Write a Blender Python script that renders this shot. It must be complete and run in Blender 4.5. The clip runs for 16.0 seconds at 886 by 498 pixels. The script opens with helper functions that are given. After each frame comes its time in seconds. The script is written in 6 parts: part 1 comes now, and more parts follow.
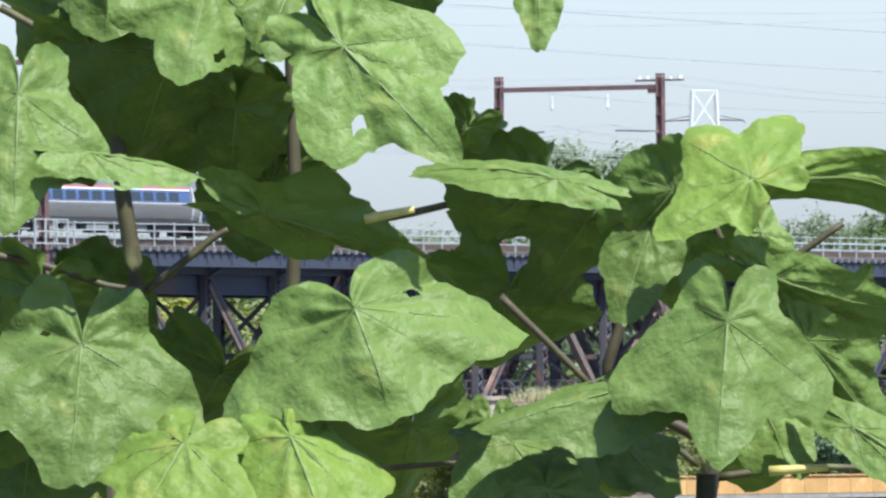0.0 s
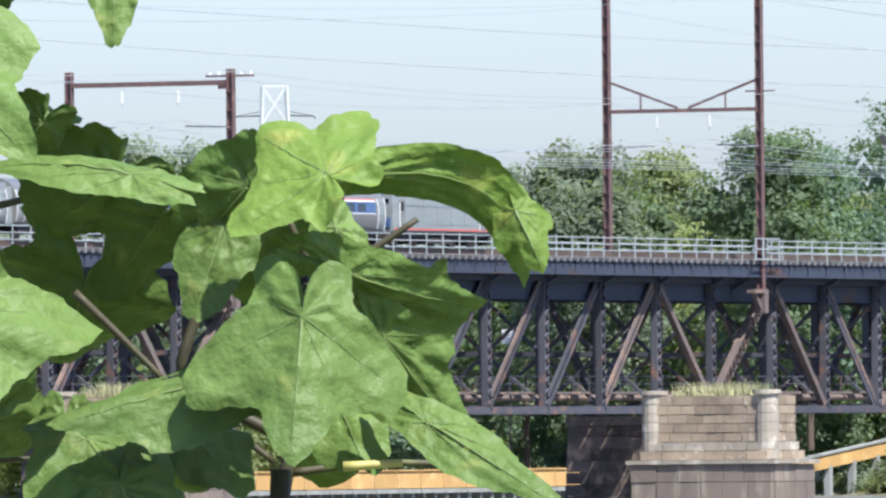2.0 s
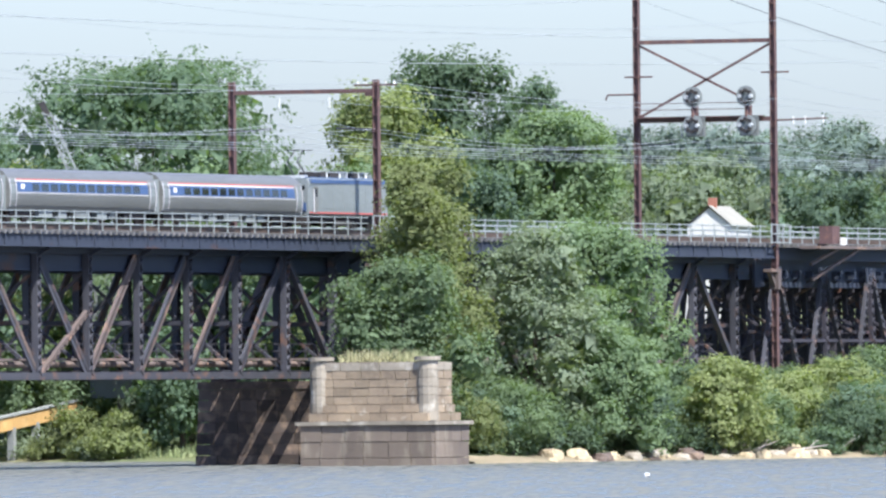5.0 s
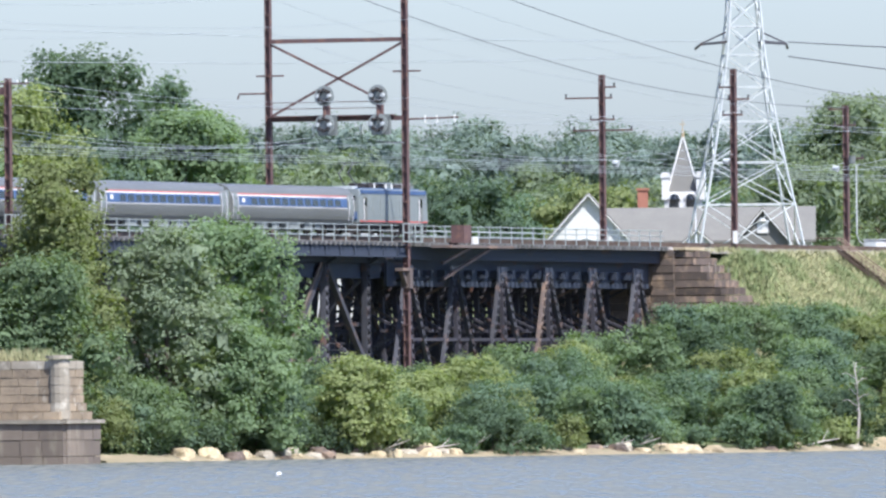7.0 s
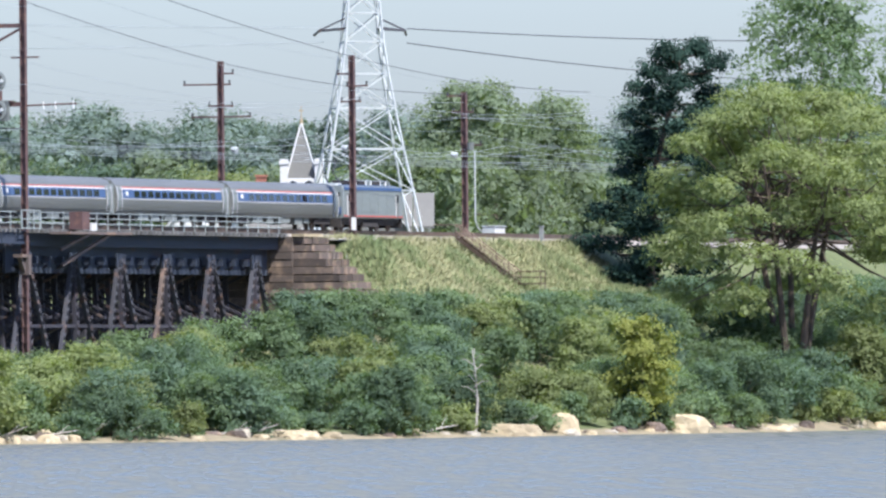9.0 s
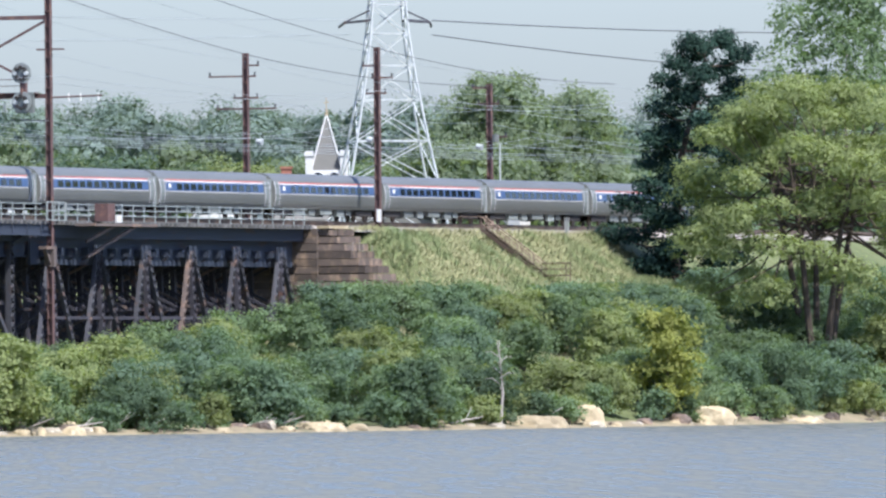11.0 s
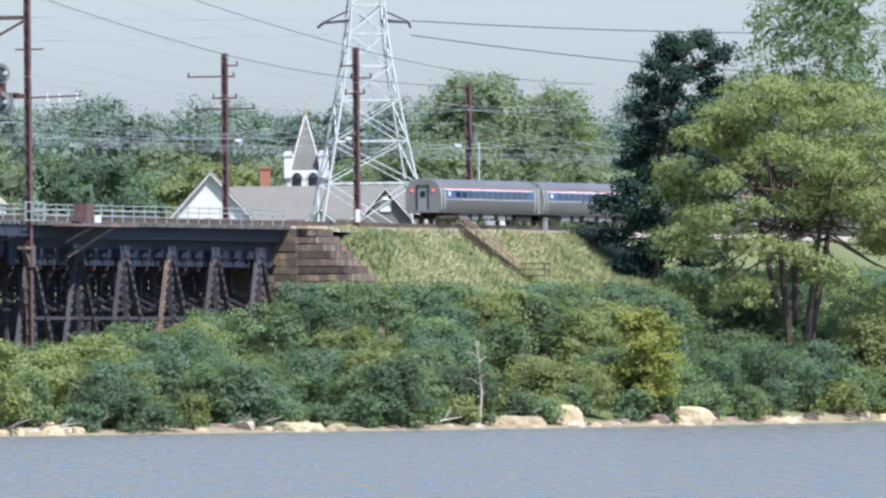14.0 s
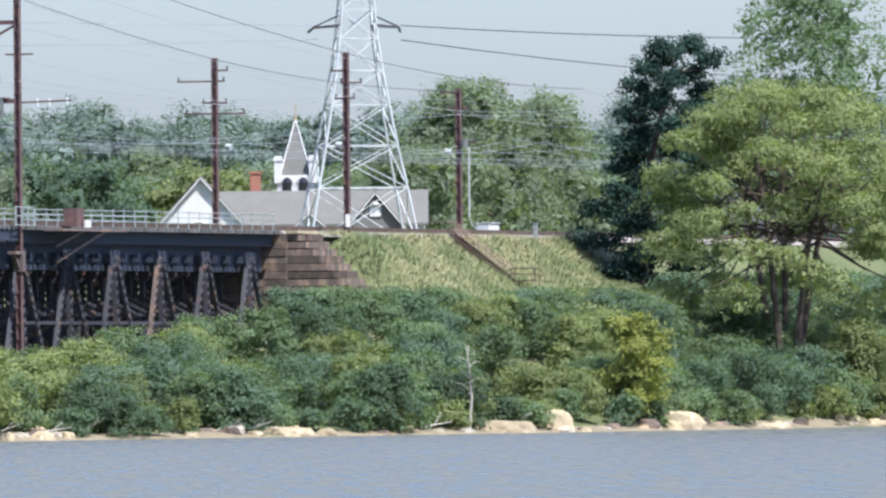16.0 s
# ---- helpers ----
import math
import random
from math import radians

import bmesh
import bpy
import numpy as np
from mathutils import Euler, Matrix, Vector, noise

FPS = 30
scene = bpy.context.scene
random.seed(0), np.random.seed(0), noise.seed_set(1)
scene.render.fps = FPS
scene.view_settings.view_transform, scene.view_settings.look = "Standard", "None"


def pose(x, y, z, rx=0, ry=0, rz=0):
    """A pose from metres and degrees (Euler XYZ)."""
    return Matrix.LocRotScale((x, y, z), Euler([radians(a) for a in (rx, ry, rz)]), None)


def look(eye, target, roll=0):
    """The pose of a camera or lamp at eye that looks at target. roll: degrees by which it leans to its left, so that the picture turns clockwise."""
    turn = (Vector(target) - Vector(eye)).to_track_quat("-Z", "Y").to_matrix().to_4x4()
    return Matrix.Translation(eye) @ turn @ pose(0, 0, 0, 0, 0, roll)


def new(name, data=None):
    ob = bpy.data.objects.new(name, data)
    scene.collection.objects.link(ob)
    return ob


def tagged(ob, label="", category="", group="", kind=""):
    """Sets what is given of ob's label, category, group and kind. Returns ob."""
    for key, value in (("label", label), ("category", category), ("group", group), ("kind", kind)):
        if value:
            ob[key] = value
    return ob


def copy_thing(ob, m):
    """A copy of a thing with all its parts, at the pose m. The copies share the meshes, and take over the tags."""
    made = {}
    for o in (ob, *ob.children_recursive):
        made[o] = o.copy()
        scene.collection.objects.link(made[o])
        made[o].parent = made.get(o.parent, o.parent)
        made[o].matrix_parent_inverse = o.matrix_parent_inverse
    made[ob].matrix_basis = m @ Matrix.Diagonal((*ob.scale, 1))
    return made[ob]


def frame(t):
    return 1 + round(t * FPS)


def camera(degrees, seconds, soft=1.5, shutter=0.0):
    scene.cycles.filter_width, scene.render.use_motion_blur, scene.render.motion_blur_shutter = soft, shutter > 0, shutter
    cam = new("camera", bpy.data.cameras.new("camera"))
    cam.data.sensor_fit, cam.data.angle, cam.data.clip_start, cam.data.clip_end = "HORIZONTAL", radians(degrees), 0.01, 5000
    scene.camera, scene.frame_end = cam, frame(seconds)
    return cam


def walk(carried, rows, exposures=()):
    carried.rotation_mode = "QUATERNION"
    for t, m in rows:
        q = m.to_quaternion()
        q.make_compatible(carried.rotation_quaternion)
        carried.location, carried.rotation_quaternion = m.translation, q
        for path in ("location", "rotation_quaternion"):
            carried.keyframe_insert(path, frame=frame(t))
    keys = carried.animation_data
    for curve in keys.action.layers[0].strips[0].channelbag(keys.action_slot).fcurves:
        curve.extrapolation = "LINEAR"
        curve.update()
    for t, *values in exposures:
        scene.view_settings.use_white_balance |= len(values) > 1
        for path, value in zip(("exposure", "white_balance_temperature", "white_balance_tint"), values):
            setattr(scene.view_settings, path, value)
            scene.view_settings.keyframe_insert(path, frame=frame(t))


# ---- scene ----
cam = camera(3.562, 16.0, soft=2.5)
EYE = (0.0, -416.2, 4.0)
# seconds, yaw, pitch of a long-lens pan from one standpoint
ROWS = [
    (0.0, -61.890, 0.837),
    (0.5, -62.370, 0.805),
    (0.7, -62.701, 0.788),
    (1.0, -63.058, 0.802),
    (1.5, -63.373, 0.792),
    (2.0, -63.618, 0.803),
    (2.5, -64.140, 0.758),
    (2.8, -64.444, 0.730),
    (3.0, -64.575, 0.730),
    (3.1, -64.668, 0.734),
    (3.2, -64.746, 0.726),
    (3.5, -65.087, 0.714),
    (3.6, -65.277, 0.700),
    (4.0, -65.805, 0.677),
    (4.1, -65.963, 0.669),
    (4.2, -66.122, 0.665),
    (4.4, -66.364, 0.660),
    (4.5, -66.478, 0.653),
    (4.6, -66.594, 0.649),
    (4.7, -66.706, 0.646),
    (5.0, -66.996, 0.639),
    (5.2, -67.148, 0.662),
    (7.3, -68.713, 0.592),
    (7.5, -68.863, 0.578),
    (8.0, -69.087, 0.592),
    (8.5, -69.566, 0.586),
    (8.7, -69.884, 0.578),
    (9.2, -70.020, 0.550),
    (10.0, -69.900, 0.510),
    (10.8, -69.867, 0.501),
    (11.0, -69.910, 0.520),
    (11.5, -70.013, 0.534),
    (12.0, -70.024, 0.541),
    (12.5, -70.029, 0.581),
    (13.0, -70.037, 0.567),
    (13.5, -70.037, 0.546),
    (14.0, -69.995, 0.520),
    (14.5, -69.997, 0.559),
    (15.0, -70.045, 0.565),
    (15.5, -70.060, 0.570),
    (16.0, -70.035, 0.539),
]
walk(cam, [(t, pose(*EYE, 90 + pitch, 0.55, yaw)) for t, yaw, pitch in ROWS],
     exposures=[(0.0, 1.15, 6280, 9), (2.5, 1.2, 6240, 9), (5.0, 1.23, 6180, 9), (7.5, 1.05, 6140, 9), (16.0, 0.97, 6120, 9)])

# ---- light ----
SUN_BEARING, SUN_HEIGHT = -122.0, 56.0
world = bpy.data.worlds.new("sky")
scene.world = world
world.use_nodes = True
nt = world.node_tree
sky = nt.nodes.new("ShaderNodeTexSky")
sky.sky_type = "NISHITA"
sky.sun_disc = False
sky.sun_elevation = radians(SUN_HEIGHT)
sky.sun_rotation = radians(90 - SUN_BEARING)
sky.dust_density, sky.air_density, sky.ozone_density = 1.4, 1.0, 4.0
nt.nodes["Background"].inputs[1].default_value = 0.105
tint = nt.nodes.new("ShaderNodeMix")
tint.data_type, tint.blend_type = "RGBA", "MULTIPLY"
tint.inputs[0].default_value = 1.0
tint.inputs[7].default_value = (0.95, 0.96, 1.12, 1)
nt.links.new(sky.outputs[0], tint.inputs[6])
nt.links.new(tint.outputs[2], nt.nodes["Background"].inputs[0])
sun = bpy.data.lights.new("sun", "SUN")
sun.energy, sun.angle, sun.color = 4.6, radians(0.5), (1.0, 0.96, 0.9)
sun_ob = new("sun", sun)
b, e = radians(SUN_BEARING), radians(SUN_HEIGHT)
sun_ob.matrix_basis = look((math.cos(b) * math.cos(e) * 50, math.sin(b) * math.cos(e) * 50, math.sin(e) * 50 + 60), (0, 0, 60))


# ---- materials ----
def mat(name, a, b=None, c=None, rough=0.7, metal=0.0, scale=1.0, fine=9.0, bump=0.0, island=0.0, obj=0.0,
        spots=(0.55, 0.75), spec=0.4, stretch=(1, 1, 1), trans=0.0):
    """Two-scale noise between a and b, patches of c, and random value from piece to piece."""
    m = bpy.data.materials.new(name)
    m.use_nodes = True
    t, n, l = m.node_tree, m.node_tree.nodes, m.node_tree.links
    p = n["Principled BSDF"]
    p.inputs["Roughness"].default_value = rough
    p.inputs["Metallic"].default_value = metal
    p.inputs["Specular IOR Level"].default_value = spec
    b = b or tuple(v * 0.75 for v in a)
    tc, mp = n.new("ShaderNodeTexCoord"), n.new("ShaderNodeMapping")
    mp.inputs["Scale"].default_value = stretch
    l.new(tc.outputs["Object"], mp.inputs[0])

    def noise_tex(s, detail):
        q = n.new("ShaderNodeTexNoise")
        q.inputs["Scale"].default_value, q.inputs["Detail"].default_value = s, detail
        l.new(mp.outputs[0], q.inputs["Vector"])
        return q.outputs["Fac"]

    def mix(f, x, y, kind="MIX"):
        q = n.new("ShaderNodeMix")
        q.data_type, q.blend_type = "RGBA", kind
        for i, v in ((0, f), (6, x), (7, y)):
            if isinstance(v, (int, float)):
                q.inputs[i].default_value = v
            elif isinstance(v, tuple):
                q.inputs[i].default_value = (*v, 1)
            else:
                l.new(v, q.inputs[i])
        return q.outputs[2]

    def ramp(v, lo, hi):
        q = n.new("ShaderNodeMapRange")
        q.inputs[1].default_value, q.inputs[2].default_value = lo, hi
        l.new(v, q.inputs[0])
        return q.outputs[0]

    big, small = noise_tex(scale, 3), noise_tex(fine, 4)
    col = mix(ramp(big, 0.3, 0.7), a, b)
    col = mix(ramp(small, 0.35, 0.75), col, tuple(v * 0.8 for v in a))
    if c:
        col = mix(ramp(noise_tex(scale * 1.7, 5), *spots), col, c)
    for amount, node, out in ((island, "ShaderNodeNewGeometry", "Random Per Island"), (obj, "ShaderNodeObjectInfo", "Random")):
        if amount:
            g = n.new(node)
            h = n.new("ShaderNodeHueSaturation")
            r = n.new("ShaderNodeMapRange")
            r.inputs[3].default_value, r.inputs[4].default_value = 1 - amount, 1 + amount
            l.new(g.outputs[out], r.inputs[0])
            l.new(r.outputs[0], h.inputs["Value"])
            l.new(col, h.inputs["Color"])
            col = h.outputs[0]
    l.new(col, p.inputs["Base Color"])
    if bump:
        bn = n.new("ShaderNodeBump")
        bn.inputs["Strength"].default_value = 0.6
        bn.inputs["Distance"].default_value = bump
        l.new(small, bn.inputs["Height"])
        l.new(bn.outputs[0], p.inputs["Normal"])
    if trans:
        tr, mx = n.new("ShaderNodeBsdfTranslucent"), n.new("ShaderNodeMixShader")
        l.new(mix(1.0, col, (1.15, 1.25, 0.5), "MULTIPLY"), tr.inputs[0])
        mx.inputs[0].default_value = trans
        l.new(p.outputs[0], mx.inputs[1])
        l.new(tr.outputs[0], mx.inputs[2])
        l.new(mx.outputs[0], n["Material Output"].inputs[0])
    return m


def leaf_mat(name, a, b, trans=0.46):
    return mat(name, a, b, rough=0.75, scale=0.25, fine=2.0, island=0.16, obj=0.2, spec=0.1, trans=trans)


# blue-grey of the steel carries the haze; its rust patches are real
steel = mat("hazed_weathered_steel", (0.064, 0.064, 0.076), (0.046, 0.047, 0.06), (0.15, 0.085, 0.06), 0.75, 0.0, 0.5, 5.0, 0.01, obj=0.25, spots=(0.56, 0.7))
rusty = mat("rusted_steel", (0.14, 0.105, 0.092), (0.095, 0.08, 0.08), (0.27, 0.17, 0.12), 0.8, 0.0, 0.6, 5.0, 0.01, obj=0.2)
# steel darkened for the shade under the deck, with real rust spots
trestle_steel = mat("shade_trestle_steel", (0.05, 0.046, 0.058), (0.038, 0.037, 0.05), (0.1, 0.05, 0.036), 0.8, 0.0, 0.6, 5.0, 0.01, obj=0.3, spots=(0.6, 0.72))
# slate blue takes in the hazed shadow tone of the girders
girder_paint = mat("hazed_dark_girder_paint", (0.038, 0.047, 0.07), (0.03, 0.037, 0.056), (0.075, 0.04, 0.03), 0.7, 0.0, 0.35, 4.0, 0.008, spots=(0.62, 0.75), stretch=(0.4, 1, 1.5))
post_brown = mat("brown_post_paint", (0.13, 0.075, 0.07), (0.09, 0.055, 0.055), (0.2, 0.11, 0.08), 0.75, 0.0, 0.8, 6.0, 0.006)
galv = mat("galvanised_steel", (0.36, 0.39, 0.38), (0.27, 0.3, 0.29), None, 0.55, 0.15, 1.5, 9.0)
white_steel = mat("white_tower_paint", (0.55, 0.57, 0.57), (0.42, 0.44, 0.44), (0.4, 0.36, 0.32), 0.6, 0.1, 1.0, 7.0, spots=(0.65, 0.8))
porcelain = mat("porcelain", (0.7, 0.7, 0.66), (0.55, 0.55, 0.52), None, 0.3, 0.0, 3.0, 12.0)
wire_mat = mat("wire", (0.42, 0.45, 0.47), (0.32, 0.35, 0.37), None, 0.5, 0.3, 0.2, 2.0)
dark_wire = mat("dark_wire", (0.1, 0.1, 0.11), (0.07, 0.07, 0.08), None, 0.6, 0.2, 0.2, 2.0)
tie_wood = mat("tie_wood", (0.17, 0.165, 0.16), (0.11, 0.105, 0.105), None, 0.9, 0.0, 1.5, 8.0, obj=0.25)
ballast = mat("ballast", (0.3, 0.27, 0.24), (0.2, 0.18, 0.16), (0.36, 0.31, 0.25), 0.95, 0.0, 1.2, 14.0, 0.05)
rail_steel = mat("rail_steel", (0.12, 0.08, 0.06), (0.2, 0.15, 0.12), None, 0.5, 0.5, 0.8, 8.0)
stainless = mat("stainless_body", (0.235, 0.236, 0.22), (0.185, 0.186, 0.172), (0.165, 0.152, 0.135), 0.5, 0.4, 0.35, 5.0, stretch=(0.25, 1, 2), spots=(0.6, 0.85))
car_roof = mat("car_roof", (0.2, 0.208, 0.212), (0.155, 0.163, 0.168), (0.13, 0.125, 0.12), 0.5, 0.4, 0.3, 3.0, stretch=(0.3, 1, 1), spots=(0.6, 0.8))
blue_band = mat("blue_band", (0.065, 0.115, 0.24), (0.05, 0.09, 0.19), None, 0.4, 0.0, 0.4, 4.0)
red_stripe = mat("red_stripe", (0.5, 0.12, 0.1), (0.4, 0.1, 0.09), None, 0.45, 0.0, 0.4, 4.0)
white_stripe = mat("white_stripe", (0.75, 0.73, 0.72), (0.62, 0.6, 0.6), None, 0.45, 0.0, 0.4, 4.0)
window_glass = mat("tinted_glass", (0.012, 0.016, 0.022), (0.02, 0.024, 0.03), None, 0.08, 0.0, 1.0, 4.0, spec=0.7)
loco_grey = mat("loco_grey", (0.245, 0.27, 0.265), (0.2, 0.222, 0.218), (0.2, 0.2, 0.19), 0.5, 0.2, 0.4, 4.0, spots=(0.62, 0.85))
underbody = mat("sooty_underframe", (0.035, 0.033, 0.034), (0.06, 0.05, 0.045), None, 0.85, 0.0, 0.8, 5.0)
equipment = mat("equipment_box_grey", (0.24, 0.26, 0.25), (0.13, 0.14, 0.135), None, 0.6, 0.1, 0.7, 4.0, obj=0.3)
red_lens = bpy.data.materials.new("tail_light_lens")
red_lens.use_nodes = True
red_lens.node_tree.nodes["Principled BSDF"].inputs["Base Color"].default_value = (0.6, 0.03, 0.03, 1)
red_lens.node_tree.nodes["Principled BSDF"].inputs["Emission Color"].default_value = (1, 0.06, 0.05, 1)
red_lens.node_tree.nodes["Principled BSDF"].inputs["Emission Strength"].default_value = 1.5
stone = mat("ashlar_stone", (0.33, 0.26, 0.18), (0.18, 0.14, 0.105), (0.46, 0.42, 0.35), 0.9, 0.0, 0.6, 4.0, 0.03, obj=0.22, spots=(0.6, 0.75))
pale_stone = mat("pale_stone", (0.34, 0.3, 0.24), (0.22, 0.19, 0.15), (0.48, 0.44, 0.37), 0.9, 0.0, 0.6, 4.0, 0.03, obj=0.15)
base_stone = mat("stained_base_stone", (0.2, 0.16, 0.125), (0.12, 0.098, 0.085), (0.3, 0.26, 0.2), 0.9, 0.0, 0.5, 3.0, 0.02, obj=0.14, stretch=(1, 1, 0.35))
dark_stone = mat("dark_abutment_stone", (0.13, 0.098, 0.082), (0.075, 0.06, 0.052), (0.24, 0.17, 0.12), 0.92, 0.0, 0.7, 4.0, 0.04, obj=0.45, spots=(0.5, 0.68))
tan_rock = mat("tan_rock", (0.42, 0.34, 0.22), (0.28, 0.225, 0.15), (0.52, 0.45, 0.32), 0.92, 0.0, 0.8, 4.0, 0.06, obj=0.2)
yellow_paint = mat("faded_orange_paint", (0.55, 0.34, 0.13), (0.42, 0.26, 0.11), (0.62, 0.45, 0.22), 0.7, 0.0, 0.4, 4.0, obj=0.12)
concrete = mat("pile_concrete", (0.3, 0.31, 0.3), (0.2, 0.21, 0.2), None, 0.9, 0.0, 0.8, 5.0, 0.02)
white_paint = mat("white_siding", (0.62, 0.61, 0.59), (0.54, 0.53, 0.51), None, 0.7, 0.0, 0.5, 5.0)
shingle = mat("grey_shingle", (0.165, 0.16, 0.148), (0.135, 0.13, 0.122), None, 0.9, 0.0, 0.7, 6.0, 0.02)
brick_mat = mat("red_brick", (0.35, 0.15, 0.1), (0.26, 0.11, 0.08), None, 0.9, 0.0, 1.0, 8.0)
bark = mat("bark", (0.12, 0.09, 0.07), (0.07, 0.055, 0.045), None, 0.95, 0.0, 1.0, 7.0, 0.03)
grey_bark = mat("dead_wood", (0.42, 0.38, 0.34), (0.3, 0.27, 0.24), None, 0.95, 0.0, 1.0, 7.0, 0.02)
dry_grass = mat("dry_grass", (0.36, 0.34, 0.19), (0.28, 0.29, 0.14), (0.17, 0.22, 0.1), 0.95, 0.0, 0.12, 1.2, 0.15, spots=(0.55, 0.68))
green_grass = mat("green_grass", (0.21, 0.25, 0.11), (0.16, 0.2, 0.085), (0.3, 0.3, 0.16), 0.95, 0.0, 0.1, 1.0, 0.15, spots=(0.55, 0.7))
# most greens are paled and blued for haze, haze and far the most
LEAVES = {
    "mid": leaf_mat("leaves_mid_green", (0.182, 0.245, 0.144), (0.14, 0.2, 0.118)),
    "dark": leaf_mat("leaves_dark_green", (0.13, 0.185, 0.12), (0.1, 0.15, 0.098)),
    "olive": leaf_mat("leaves_olive", (0.25, 0.285, 0.135), (0.2, 0.24, 0.115)),
    "yellow": leaf_mat("leaves_yellowing", (0.31, 0.32, 0.1), (0.24, 0.275, 0.095)),
    "blue": leaf_mat("leaves_blue_green", (0.155, 0.22, 0.158), (0.126, 0.185, 0.132)),
    "pine": leaf_mat("pine_needles", (0.034, 0.068, 0.05), (0.026, 0.052, 0.04), 0.06),
    "haze": leaf_mat("haze_pale_leaves", (0.215, 0.26, 0.178), (0.185, 0.23, 0.165)),
    "far": leaf_mat("haze_far_leaves", (0.175, 0.225, 0.2), (0.16, 0.21, 0.19), 0.3),
}


# ---- mesh helpers ----
class Geo:
    """Collects vertices and faces of one mesh."""

    def __init__(self):
        self.v, self.f = [], []

    def add(self, vs, fs):
        n = len(self.v)
        self.v += [tuple(p) for p in vs]
        self.f += [tuple(i + n for i in q) for q in fs]
        return self

    def box(self, x0, x1, y0, y1, z0, z1):
        return self.add([(x, y, z) for z in (z0, z1) for x, y in ((x0, y0), (x1, y0), (x1, y1), (x0, y1))],
                        [(3, 2, 1, 0), (4, 5, 6, 7), (0, 1, 5, 4), (1, 2, 6, 5), (2, 3, 7, 6), (3, 0, 4, 7)])

    def beam(self, p, q, w, h, up=(0, 0, 1), taper=1.0):
        p, q, up = Vector(p), Vector(q), Vector(up)
        d = (q - p).normalized()
        s = d.cross(up)
        if s.length < 1e-4:
            s = d.cross(Vector((0, 1, 0)))
        s.normalize()
        u = s.cross(d)
        vs = []
        for c, k in ((p, 1.0), (q, taper)):
            vs += [c + s * (a * w * k / 2) + u * (b2 * h * k / 2) for a, b2 in ((-1, -1), (1, -1), (1, 1), (-1, 1))]
        return self.add(vs, [(3, 2, 1, 0), (4, 5, 6, 7), (0, 1, 5, 4), (1, 2, 6, 5), (2, 3, 7, 6), (3, 0, 4, 7)])

    def tube(self, pts, radii, sides=6):
        pts = [Vector(p) for p in pts]
        rings = []
        for i, p in enumerate(pts):
            d = (pts[min(i + 1, len(pts) - 1)] - pts[max(i - 1, 0)]).normalized()
            a = d.cross(Vector((0, 0, 1)))
            if a.length < 0.1:
                a = d.cross(Vector((0, 1, 0)))
            a.normalize()
            c = d.cross(a)
            r = radii[i] if isinstance(radii, (list, tuple)) else radii
            rings.append([p + a * (r * math.cos(2 * math.pi * k / sides)) + c * (r * math.sin(2 * math.pi * k / sides)) for k in range(sides)])
        n = len(self.v)
        for ring in rings:
            self.v += [tuple(p) for p in ring]
        for i in range(len(rings) - 1):
            for k in range(sides):
                k2 = (k + 1) % sides
                self.f.append((n + i * sides + k, n + i * sides + k2, n + (i + 1) * sides + k2, n + (i + 1) * sides + k))
        self.f.append(tuple(n + k for k in range(sides))[::-1])
        self.f.append(tuple(n + (len(rings) - 1) * sides + k for k in range(sides)))
        return self

    def prism(self, outline, y0, y1):
        """Outline of (x, z) points drawn out along y."""
        n = len(outline)
        vs = [(x, y0, z) for x, z in outline] + [(x, y1, z) for x, z in outline]
        return self.add(vs, [tuple(range(n)), tuple(range(2 * n - 1, n - 1, -1))] + [(i, i + n, (i + 1) % n + n, (i + 1) % n) for i in range(n)])

    def mesh(self, name, material, smooth=False):
        me = bpy.data.meshes.new(name)
        me.from_pydata(self.v, [], self.f)
        bm = bmesh.new()
        bm.from_mesh(me)
        bmesh.ops.recalc_face_normals(bm, faces=bm.faces)
        bm.to_mesh(me)
        bm.free()
        me.materials.append(material)
        if smooth:
            me.shade_smooth()
        return me


def part(name, g, material, parent=None, label="", smooth=False):
    me = g if isinstance(g, bpy.types.Mesh) else g.mesh(name, material, smooth)
    ob = new(name, me)
    ob.parent = parent
    return tagged(ob, label) if label else ob


def thing(name, label, category, m=None, group="", kind=""):
    ob = new(name)
    ob.empty_display_size = 0.5
    if m is not None:
        ob.matrix_basis = m
    return tagged(ob, label, category, group, kind)


# ---- ground and water ----
def shore(x):
    """y of the water's edge."""
    return float(np.interp(x, [-4000, 870, 900, 925, 961, 1000, 1040, 1100, 1200, 4000], [60, 6, -12, -21, -22, -30, -38, -43, -46, -60]))


